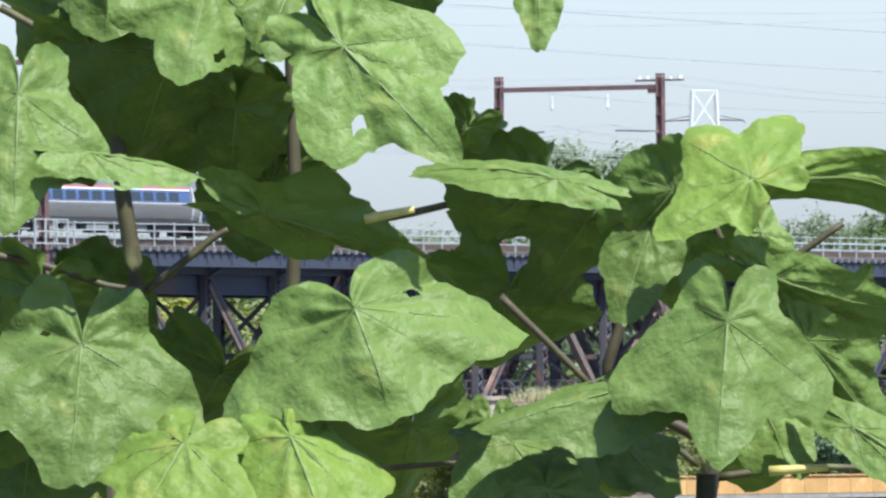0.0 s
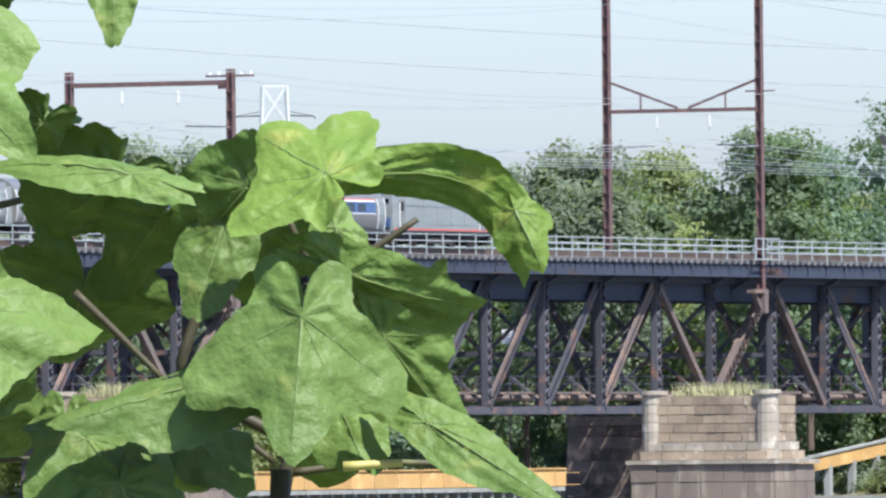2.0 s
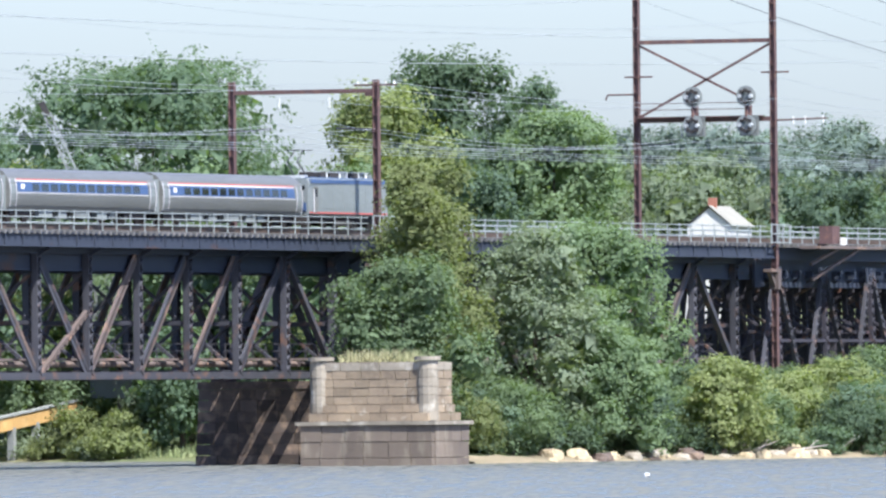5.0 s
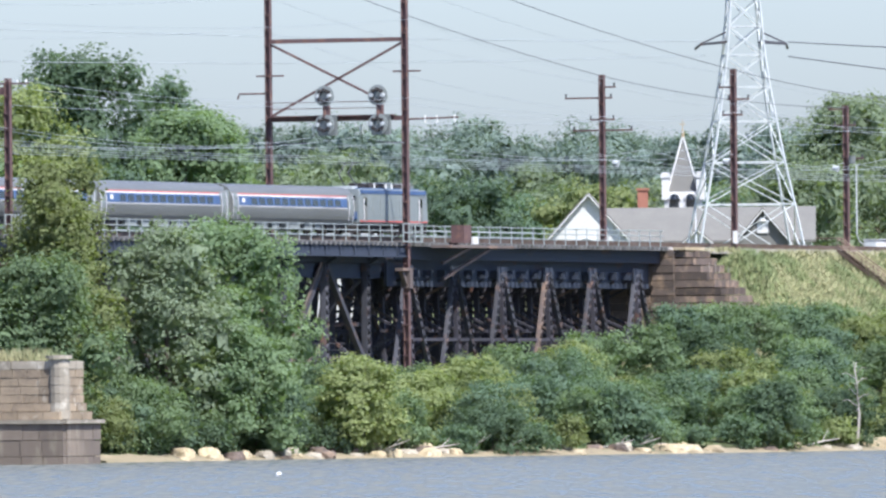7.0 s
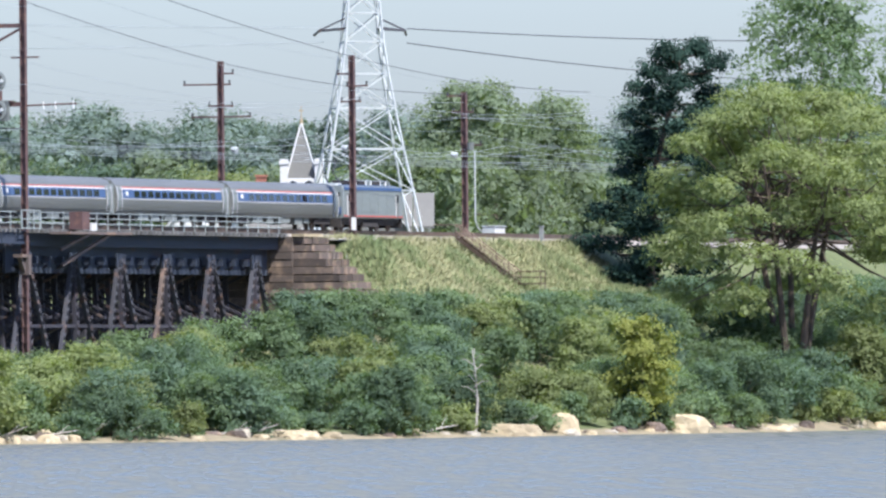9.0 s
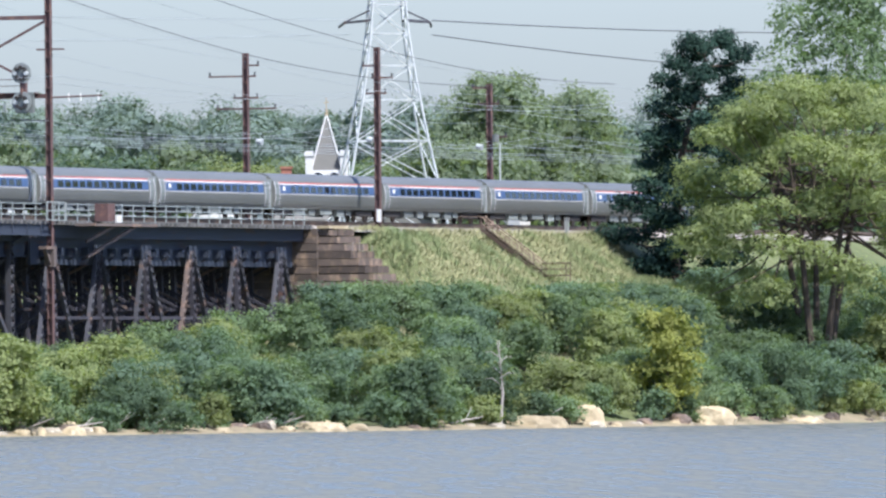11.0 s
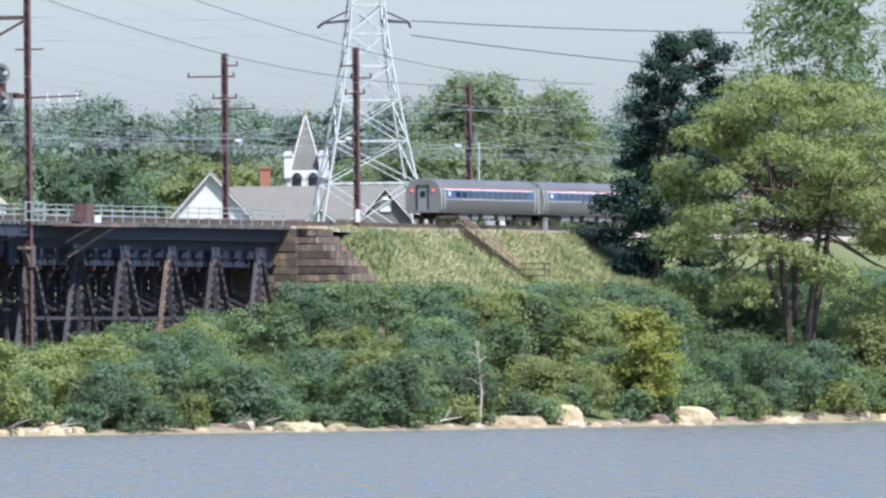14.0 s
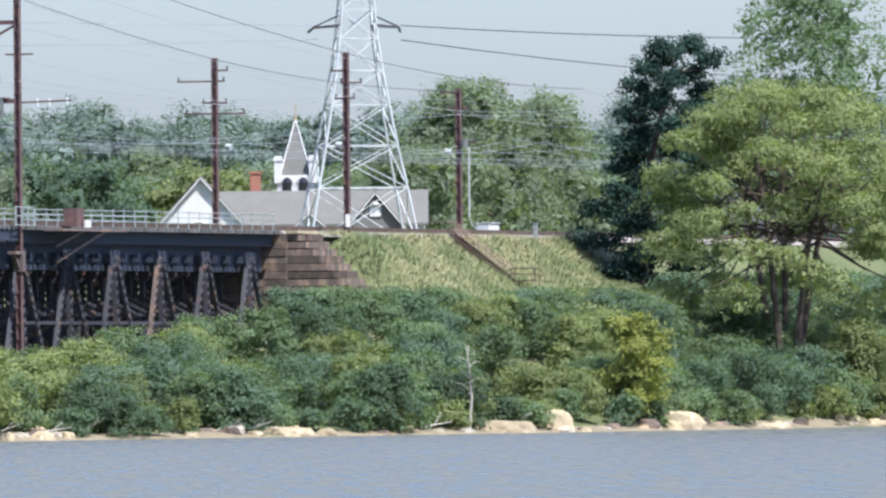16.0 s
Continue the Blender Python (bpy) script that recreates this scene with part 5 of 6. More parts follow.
part("shaft", Geo().box(-0.15, 0.15, -0.15, 0.15, 0, 1.6).box(-0.2, 0.2, -0.2, 0.2, 1.6, 1.68), concrete, kp)
db = thing("equipment_platform", "rusty platform with a brown box and white panel beside the deck", "platform", pose(1040, -6.3, 0))
part("floor", Geo().box(-1.5, 12, -1.2, 0.5, 16.2, 16.4), rusty, db)
part("brown_box", Geo().box(2.2, 3.8, -0.8, 0.3, 16.6, 18.0), post_brown, db, "brown equipment box")
part("white_panel", Geo().box(3.4, 4.5, -1.1, -0.95, 16.5, 17.1), white_paint, db, "white panel")
part("prop", Geo().beam((8, -1.0, 16.3), (0.5, 0.3, 13.8), 0.22, 0.22), rusty, db)
part("prop", Geo().beam((3.5, -1.0, 16.3), (0.3, 0.3, 15.0), 0.22, 0.22), rusty, db)

for k, (x, y, z) in enumerate(((1090, 24, 12.8), (1098, 24, 12.6), (1085, 26, 10.9), (1122, 24, 13.2), (1131, 24, 13.2))):
    tl = thing("parked_trailer", "white box trailer parked beyond the viaduct", "trailer", pose(x, y, z - 3.0, 0, 0, -72), group="parked trailers")
    part("box", Geo().box(-1.0, 1.0, 0, 6, 1.0, 3.4), white_paint, tl)
    part("chassis", Geo().box(-0.9, 0.9, 0.2, 5.8, 0.5, 1.0), underbody, tl)

# ---- orange jetty behind the bridge ----
jt = thing("jetty", "faded orange painted walkway on concrete piles", "jetty", pose(-69, 30, 0))
for k in range(28):
    x = 925 + 3.6 * k
    part("panel", Geo().box(x, x + 3.5, -0.2, 0.2, 1.25, 2.45).box(x, x + 3.5, -0.3, 0.1, 2.45, 2.55), yellow_paint, jt)
    for d in (0.6, 2.4):
        part("pile", Geo().box(x + d, x + d + 0.45, -0.1, 0.6, -1.5, 1.2), concrete, jt)
    part("pile_cap", Geo().box(x, x + 3.5, -0.3, 1.4, 0.9, 1.2), concrete, jt)
part("deck", Geo().box(925, 1026, 0, 3.0, 1.2, 1.35), tie_wood, jt)
rp = thing("jetty_ramp", "faded orange sloping ramp rising from the jetty", "ramp", pose(1022.4, 61.2, -0.28) @ Matrix.Scale(1.07, 4))
for k in range(12):
    a, c = k / 12, (k + 1) / 12
    p, q = Vector((21 * a, -2 * a, 2.0 + 2.3 * a)), Vector((21 * c, -2 * c, 2.0 + 2.3 * c))
    part("panel", Geo().beam(p, q, 0.3, 0.95), yellow_paint, rp)
    part("top_rail", Geo().beam(p + Vector((0, 0, 0.62)), q + Vector((0, 0, 0.62)), 0.5, 0.16), concrete, rp)
    if k % 2 == 0:
        part("pile", Geo().box(p.x, p.x + 0.5, p.y - 0.2, p.y + 0.3, -1.0, p.z - 0.3), concrete, rp)

# ---- town behind the track ----
def gable(g, x0, x1, y0, y1, z0, eave, ridge):
    """Walls of a gabled block, ridge along y."""
    xm = (x0 + x1) / 2
    g.add([(x0, y0, z0), (x1, y0, z0), (x1, y0, eave), (xm, y0, ridge), (x0, y0, eave), (x0, y1, z0), (x1, y1, z0), (x1, y1, eave), (xm, y1, ridge), (x0, y1, eave)],
          [(0, 1, 2, 3, 4), (9, 8, 7, 6, 5), (0, 4, 9, 5), (1, 6, 7, 2), (2, 7, 8, 3), (4, 3, 8, 9)])
    return g


def roof_slabs(parent, x0, x1, y0, y1, eave, ridge, over=0.35, trim=True):
    xm = (x0 + x1) / 2
    for s, xe in ((-1, x0), (1, x1)):
        sl = (ridge - eave) / abs(xm - xe)
        e = (xe + s * over, eave - over * sl)
        g = Geo().add([(xm, y0 - 0.3, ridge + 0.08), (e[0], y0 - 0.3, e[1] + 0.08), (e[0], y1 + 0.3, e[1] + 0.08), (xm, y1 + 0.3, ridge + 0.08),
                       (xm, y0 - 0.3, ridge + 0.26), (e[0], y0 - 0.3, e[1] + 0.26), (e[0], y1 + 0.3, e[1] + 0.26), (xm, y1 + 0.3, ridge + 0.26)],
                      [(0, 1, 2, 3), (7, 6, 5, 4), (0, 4, 5, 1), (1, 5, 6, 2), (2, 6, 7, 3), (3, 7, 4, 0)])
        part("roof_slope", g, shingle, parent)
        if trim:
            part("barge_board", Geo().beam((xm, y0 - 0.36, ridge + 0.02), (e[0], y0 - 0.36, e[1] + 0.02), 0.1, 0.38, up=(0, 1, 0)), white_paint, parent)


FACE = -70.3
ch = thing("church", "white gabled church with grey shingle roofs and steeple", "church", pose(1254.9, 64.7, -0.16, 0, 0, FACE) @ Matrix.Scale(1.04, 4))
part("front_wing", gable(Geo(), -3.3, 4.9, 0, 11, 14, 18.2, 22.75), white_paint, ch)
roof_slabs(ch, -3.3, 4.9, 0, 11, 18.2, 22.75)
part("porch_arch", Geo().tube([(0.6 + 0.85 * math.cos(a), -0.1, 18.1 + 0.75 * math.sin(a)) for a in np.linspace(0, math.pi, 9)], 0.12, 6), white_paint, ch)
nv = part("nave", Geo().box(3.9, 21.0, 6, 14, 14, 18.6), white_paint, ch)
for s, y in ((-1, 5.5), (1, 14.5)):
    g = Geo().add([(2.0, 10, 21.5), (21.4, 10, 21.5), (21.4, y, 18.4), (2.0, y, 18.4), (2.0, 10, 21.7), (21.4, 10, 21.7), (21.4, y, 18.6), (2.0, y, 18.6)],
                  [(0, 1, 2, 3), (7, 6, 5, 4), (0, 4, 5, 1), (1, 5, 6, 2), (2, 6, 7, 3), (3, 7, 4, 0)])
    part("nave_roof", g, shingle, ch)
part("cross_gable", gable(Geo(), 14.0, 19.2, 3.5, 9, 14, 18.2, 21.3), shingle, ch)
roof_slabs(ch, 14.0, 19.2, 3.5, 9, 18.2, 21.3)
part("gable_window", Geo().box(16.1, 17.1, 3.36, 3.46, 19.2, 20.3).tube([(16.6, 3.4, 20.3), (16.6, 3.4, 20.6)], [0.5, 0.15], 8), white_paint, ch, "white arched window")
part("porch", gable(Geo(), 9.3, 12.0, 2.5, 6, 14, 18.3, 19.5), white_paint, ch)
roof_slabs(ch, 9.3, 12.0, 2.5, 6, 18.3, 19.5, 0.2)
part("chimney", Geo().box(5.1, 6.05, 11, 12, 18, 23.3).box(5.0, 6.15, 10.9, 12.1, 23.3, 23.5), brick_mat, ch, "red brick chimney")
TX = -0.5
part("tower", Geo().box(8.0, 11.4, 15, 18.4, 14, 23.2), white_paint, ch, "white square bell tower")
for x in (8.9, 10.4):
    part("belfry_opening", Geo().box(x - 0.42, x + 0.42, 14.92, 15.05, 20.9, 22.6).tube([(x, 14.98, 22.5), (x, 14.98, 22.95)], [0.42, 0.1], 8), window_glass, ch)
    part("belfry_arch", Geo().tube([(x + 0.55 * math.cos(a), 14.9, 22.5 + 0.55 * math.sin(a)) for a in np.linspace(0, math.pi, 9)], 0.1, 5), white_paint, ch)
for x in (8.1, 11.3):
    for y in (15.1, 18.3):
        part("pinnacle", Geo().box(x - 0.35, x + 0.35, y - 0.35, y + 0.35, 22.5, 25.0).box(x - 0.45, x + 0.45, y - 0.45, y + 0.45, 24.5, 24.8), white_paint, ch)
g = Geo().add([(8.3, 15.2, 23.2), (11.1, 15.2, 23.2), (11.1, 18.2, 23.2), (8.3, 18.2, 23.2), (9.7, 16.7, 28.4)], [(0, 1, 4), (1, 2, 4), (2, 3, 4), (3, 0, 4), (3, 2, 1, 0)])
part("spire", g, shingle, ch, "grey shingled spire")
for x, y in ((8.3, 15.2), (11.1, 15.2)):
    part("spire_hip", Geo().beam((x, y, 23.3), (9.7, 16.65, 28.4), 0.12, 0.12), white_paint, ch)
part("finial", Geo().tube([(9.7, 16.7, 28.2), (9.7, 16.7, 28.9)], [0.2, 0.08], 6).box(9.66, 9.74, 16.66, 16.74, 28.8, 29.9).box(9.45, 9.95, 16.66, 16.74, 29.4, 29.48), tan_rock, ch, "gilded cross finial")

for o in ch.children:
    if o.name.split(".")[0] in ("tower", "belfry_opening", "belfry_arch", "pinnacle", "spire", "spire_hip", "finial"):
        o.location.x = TX
house_roof = mat("faded_shingle", (0.3, 0.29, 0.25), (0.24, 0.23, 0.2), None, 0.9, 0.0, 0.6, 6.0)
hs = thing("house", "small white house with pale grey gable roof", "house", pose(1183, 60, 0, 0, 0, -80))
part("wall", gable(Geo(), -2.0, 2.0, 0, 9, 14, 20.1, 21.7), white_paint, hs)
part("roof", Geo().add([(-2.3, -0.3, 20.0), (0, -0.3, 21.9), (0, 9.3, 21.9), (-2.3, 9.3, 20.0), (2.3, -0.3, 20.0), (2.3, 9.3, 20.0)], [(0, 1, 2, 3), (1, 4, 5, 2)]), house_roof, hs)
part("chimney", Geo().box(-0.4, 0.3, 1.5, 2.2, 21, 22.6), brick_mat, hs)
sh = thing("long_shed", "low pale shed roof beyond the embankment trees", "shed", pose(1240, -2, 0, 0, 0, -72))
part("wall", Geo().box(-16, 16, 0, 8, 8, 12.6), galv, sh)
part("roof", Geo().prism([(-17, 12.6), (0, 13.8), (17, 12.6)], -0.5, 8.5), white_steel, sh)
for k in range(4):
    vh = thing("parked_van", "white parked van half hidden by trees", "van", pose(1205 + 9 * k, -16 + 1.0 * k, 11.0, 0, 0, 20), group="parked vans")
    part("body", Geo().prism([(-2.4, 0.4), (-2.4, 1.9), (0.9, 2.0), (1.6, 1.2), (2.4, 1.1), (2.4, 0.4)], -0.9, 0.9), white_paint, vh)
    part("windscreen", Geo().beam((0.98, 0, 1.94), (1.62, 0, 1.24), 1.6, 0.06), window_glass, vh)
    for x in (-1.5, 1.5):
        for y in (-0.9, 0.9):
            part("wheel", Geo().tube([(x, y - 0.1, 0.35), (x, y + 0.1, 0.35)], 0.35, 10), underbody, vh)


# ---- lattice towers ----
def pylon(x, y, base, levels, arms, rz, label, w0=0.13):
    """levels: (height, half width) pairs from the foot up."""
    p = thing("transmission_tower", label, "transmission tower", pose(x, y, base, 0, 0, rz))
    cs = ((-1, -1), (1, -1), (1, 1), (-1, 1))
    for (z0, a), (z1, c) in zip(levels, levels[1:]):
        for sx, sy in cs:
            part("leg", Geo().beam((sx * a, sy * a, z0), (sx * c, sy * c, z1), w0 * 1.25, w0 * 1.25), white_steel, p)
        for k in range(4):
            (ax, ay), (bx, by) = cs[k], cs[(k + 1) % 4]
            part("brace", Geo().beam((ax * a, ay * a, z0), (bx * c, by * c, z1), w0 * 0.7, w0 * 0.7), white_steel, p)
            part("brace", Geo().beam((bx * a, by * a, z0), (ax * c, ay * c, z1), w0 * 0.7, w0 * 0.7), white_steel, p)
            part("ring", Geo().beam((ax * c, ay * c, z1), (bx * c, by * c, z1), w0 * 0.8, w0 * 0.8), white_steel, p)
    for z, reach, half in arms:
        for s in (-1, 1):
            part("crossarm", Geo().beam((s * half, -half, z), (s * reach, 0, z - 0.2), 0.2, 0.2).beam((s * half, half, z), (s * reach, 0, z - 0.2), 0.2, 0.2).beam((s * half, 0, z + 0.9), (s * reach, 0, z - 0.15), 0.15, 0.15), steel, p, "dark crossarm")
            part("arm_insulator", Geo().tube([(s * reach, 0, z - 0.2), (s * reach + s * 0.3, 1.4, z - 0.55)], 0.12, 6), dark_wire, p)
    return p


pylon(1207.8, 30.6, 15.8, [(0, 5.1), (5.9, 4.0), (9.7, 3.25), (13.4, 2.6), (16.5, 2.1), (19.4, 1.72), (22.0, 1.5), (24.5, 1.3), (27, 1.1), (30, 0.9)], ((20.6, 3.9, 1.6), (25.5, 4.2, 1.2)), FACE + 8, "tall white steel lattice transmission tower")
part("leg_skirt", Geo().beam((-4.2, -4.2, 0.6), (4.2, -4.2, 0.6), 0.25, 0.3), white_steel, bpy.data.objects["transmission_tower"])
pylon(2578, 900, 20, [(0, 7), (20, 5), (38, 3.6), (50, 2.7), (58, 2.4)], ((52, 8, 2.6),), -62, "far white lattice transmission tower", 0.45)

cr = thing("crane_boom", "grey lattice crane boom behind the bridge", "crane", pose(1046.8, 58.2, -0.16, 0, 0, -66) @ Matrix.Scale(1.04, 4))
for a in ((-0.45, -0.45), (0.45, -0.45), (0.45, 0.45), (-0.45, 0.45)):
    part("chord", Geo().beam((0.6 + a[0], a[1], 16.5), (-4.0 + a[0] * 0.6, a[1] * 0.6, 27.2), 0.16, 0.16), equipment, cr)
for k in range(26):
    s, s2 = k / 26, (k + 1) / 26
    part("lacing", Geo().beam((0.6 - 4.6 * s + (0.4 if k % 2 else -0.4), -0.4, 16.5 + 10.7 * s), (0.6 - 4.6 * s2 + (-0.4 if k % 2 else 0.4), -0.4, 16.5 + 10.7 * s2), 0.1, 0.1), equipment, cr)
part("boom_head", Geo().beam((-3.9, 0, 26.9), (-4.4, 0, 28.0), 0.5, 0.5), underbody, cr)
part("cab", Geo().box(-0.8, 2.4, -1.2, 1.2, 5.0, 8.0).box(-0.5, 1.5, -1, 1, 8, 16.5), equipment, cr)

for x0, z0, x1, z1, sag in ((1207, 36.3, 1540, 43.5, 1.2), (1207, 35.0, 1540, 37.5, 1.8), (1207, 41.0, 1540, 50.0, 1.5)):
    wire("transmission_line", [((x0, 26, z0), (x1, 60, z1), sag)], 0.05, dark_wire, "dark transmission line from the lattice tower")
    wire("transmission_line", [((x0, 34, z0 + 0.2), (800, 120, z0 + 8), sag * 3)], 0.03, wire_mat, "pale transmission line from the lattice tower")


# ---- shore details ----
g = Geo()
sx = np.arange(935, 1240, 1.5)
for i, x in enumerate(sx):
    x = float(x)
    s = shore(x)
    for d in (-1.2, -0.2, 1.0, 1.8):
        w = d + 0.5 * noise.noise((x * 0.35, d, 3))
        g.v.append((x, s + w, ground_z(x, s + w) + (0.1 if -1 < d < 2 else -0.12) + 0.12 * noise.noise((x * 0.9, d, 1))))
n4 = len(sx)
g.f += [(i * 4 + k, (i + 1) * 4 + k, (i + 1) * 4 + k + 1, i * 4 + k + 1) for i in range(n4 - 1) for k in range(3)]
tagged(part("shore_strip", g, mat("shore_sand", (0.27, 0.22, 0.145), (0.17, 0.145, 0.095), (0.11, 0.11, 0.06), 0.95, 0.0, 0.5, 3.0, 0.1)), "narrow tan strip of sand and gravel at the waterline", "shore", kind="structure")
bl = thing("blue_barrel", "bright blue plastic barrel beyond the thicket", "barrel", pose(1166, -17.5, ground_z(1166, -17.5)))
part("drum", Geo().tube([(0, 0, 0), (0, 0, 0.1), (0, 0, 0.5), (0, 0, 0.95), (0, 0, 1.0)], [0.28, 0.3, 0.32, 0.3, 0.27], 12), mat("blue_plastic", (0.1, 0.3, 0.6), (0.08, 0.25, 0.5)), bl)
def boulder(x, y, w, l, h, seed, material=None, label="pale tan boulder at the water's edge"):
    r = np.random.RandomState(seed)
    bm = bmesh.new()
    bmesh.ops.create_icosphere(bm, subdivisions=3, radius=1)
    for v in bm.verts:
        d = v.co.normalized()
        k = 1 + 0.28 * noise.noise(d * 1.3 + Vector((seed, 0, 0))) + 0.14 * noise.noise(d * 4 + Vector((seed, 5, 0)))
        v.co = Vector((d.x * w / 2, d.y * l / 2, max(d.z, -0.4) * h)) * k
        v.co.z = min(v.co.z, h * 0.8 + 0.12 * h * noise.noise(d * 2.3 + Vector((0, seed, 0))))
    me = bpy.data.meshes.new("boulder")
    bm.to_mesh(me)
    bm.free()
    me.materials.append(material or tan_rock)
    o = new("boulder", me)
    o.matrix_basis = pose(x, y, max(0.0, ground_z(x, y)) - 0.1, 0, 0, r.uniform(0, 360) if l == w else -70)
    return tagged(o, label, "boulder", group="shore boulders")


for k, (x, w, h, out) in enumerate(((1018.6, 4.6, 0.9, 0.3), (1052.6, 5.6, 1.2, 0.3), (1063, 2.8, 2.2, 0.3), (1086, 4.8, 1.9, 0.2), (1106, 3.4, 0.6, 0.3), (1132, 4.6, 0.7, 0.2), (1167, 3.2, 0.8, 0.3))):
    boulder(x, shore(x) + out, w, w * 0.55, h, 11 + k)
r = random.Random(77)
for k in range(70):
    x = r.uniform(945, 1170)
    w = r.uniform(0.4, 1.5) * (1.5 if 955 < x < 1000 and r.random() < 0.4 else 1)
    boulder(x, shore(x) + r.uniform(-0.2, 2.2), w, w, w * r.uniform(0.3, 0.6), 100 + k, r.choice((tan_rock, pale_stone, dark_stone)), "small weathered shore rock")
for k in range(60):
    x = r.uniform(950, 990) if k < 30 else r.uniform(1010, 1160)
    w = r.uniform(0.6, 1.9)
    boulder(x, shore(x) + r.uniform(-0.3, 2.4), w, w, w * r.uniform(0.35, 0.6), 400 + k, r.choice((tan_rock, pale_stone, dark_stone)), "weathered angular rubble stone on the shore")
dt = thing("dead_tree", "bare grey dead sapling at the water's edge", "tree", pose(1047, shore(1047) + 0.6, 0.3))
g = Geo().tube([(0, 0, -0.3), (0.1, -0.2, 2.5), (-0.1, -0.1, 5.0), (0.0, 0.2, 6.6)], [0.14, 0.11, 0.07, 0.03], 6)
for k in range(9):
    z = 2.8 + 0.42 * k
    a = k * 2.4
    g.tube([(0, 0, z), (0.7 * math.cos(a), 0.7 * math.sin(a), z + 0.45), (1.2 * math.cos(a), 1.2 * math.sin(a), z + 0.4)], [0.04, 0.03, 0.012], 4)
part("trunk", g, grey_bark, dt)
for k in range(10):
    x = r.uniform(980, 1015) if k < 7 else r.uniform(1040, 1070)
    dl = thing("driftwood", "bleached grey driftwood branch on the shore", "driftwood", pose(x, shore(x) + r.uniform(0.2, 1.5), 0.45, 0, 0, r.uniform(-110, -30)), group="driftwood")
    g = Geo().tube([(-1.6, 0, 0), (-0.2, 0.3, 0.25), (1.5, 0, 0.5 + r.uniform(0, 0.7))], [0.12, 0.09, 0.03], 5)
    g.tube([(0, 0.2, 0.25), (0.8, 0.6, 0.9 + r.uniform(0, 0.6))], [0.05, 0.02], 4)
    part("branch", g, grey_bark, dl)
for k, x in enumerate((1093.5, 1095.5, 1098)):
    dv = thing("bare_shrub", "bare pale dead shrub against the abutment", "shrub", pose(x, -8.2, 9.0), group="dead shrubs")
    g = Geo()
    for j in range(7):
        a = r.uniform(0, 6.28)
        rr2 = r.uniform(0.3, 0.9)
        g.tube([(0, 0, 0), (0.4 * rr2 * math.cos(a), 0.4 * rr2 * math.sin(a), 2.2), (rr2 * math.cos(a), rr2 * math.sin(a), r.uniform(3.2, 6.5))], [0.06, 0.045, 0.015], 4)
    part("branches", g, grey_bark, dv)
bu = thing("mooring_buoy", "small white float on the river", "buoy", pose(740.3, -114.3, 0.0))
part("float", Geo().tube([(-0.25, 0, 0.02), (-0.1, 0, 0.12), (0.15, 0, 0.12), (0.28, 0, 0.04)], [0.05, 0.13, 0.13, 0.05], 8), white_paint, bu, smooth=True)
for x, y, z in ((992, 70, 12.7), (1083, 69.6, 13.5), (1084, 69.6, 14.7)):
    wp2 = thing("notice_board", "small white notice board seen through the truss", "notice board", pose(x, y, 0, 0, 0, -66))
    part("sheet", Geo().box(-0.6, 0.6, 0, 0.1, z - 0.6, z + 0.5), white_paint, wp2)
    part("pole", Geo().box(-0.06, 0.06, 0.1, 0.2, 1.0, z), bark, wp2)

# ---- foreground shrub ----
big_leaf = mat("broad_leaf", (0.108, 0.166, 0.043), (0.074, 0.126, 0.03), (0.17, 0.2, 0.058), 0.5, 0.0, 14.0, 45.0, 0.012, obj=0.16, spots=(0.6, 0.78), spec=0.16, trans=0.05)
# brighter, yellower copy of broad_leaf paints the leaves lit through by the sun
sunlit_leaf = mat("sunlit_leaf", (0.135, 0.205, 0.04), (0.1, 0.165, 0.032), (0.22, 0.24, 0.06), 0.5, 0.0, 14.0, 45.0, 0.012, obj=0.1, spots=(0.55, 0.75), spec=0.16, trans=0.16)
vein_mat = mat("leaf_vein", (0.135, 0.19, 0.055), (0.105, 0.155, 0.042), None, 0.6, 0.0, 20.0, 60.0)
stem_mat = mat("green_stem", (0.06, 0.055, 0.025), (0.04, 0.032, 0.02), (0.1, 0.11, 0.035), 0.6, 0.0, 18.0, 60.0, 0.001)
plant = thing("broadleaf_shrub", "tall shrub with large lobed sunlit green leaves", "shrub", pose(11.0252, -410.313, 4.183, 0, 0, -61.89))


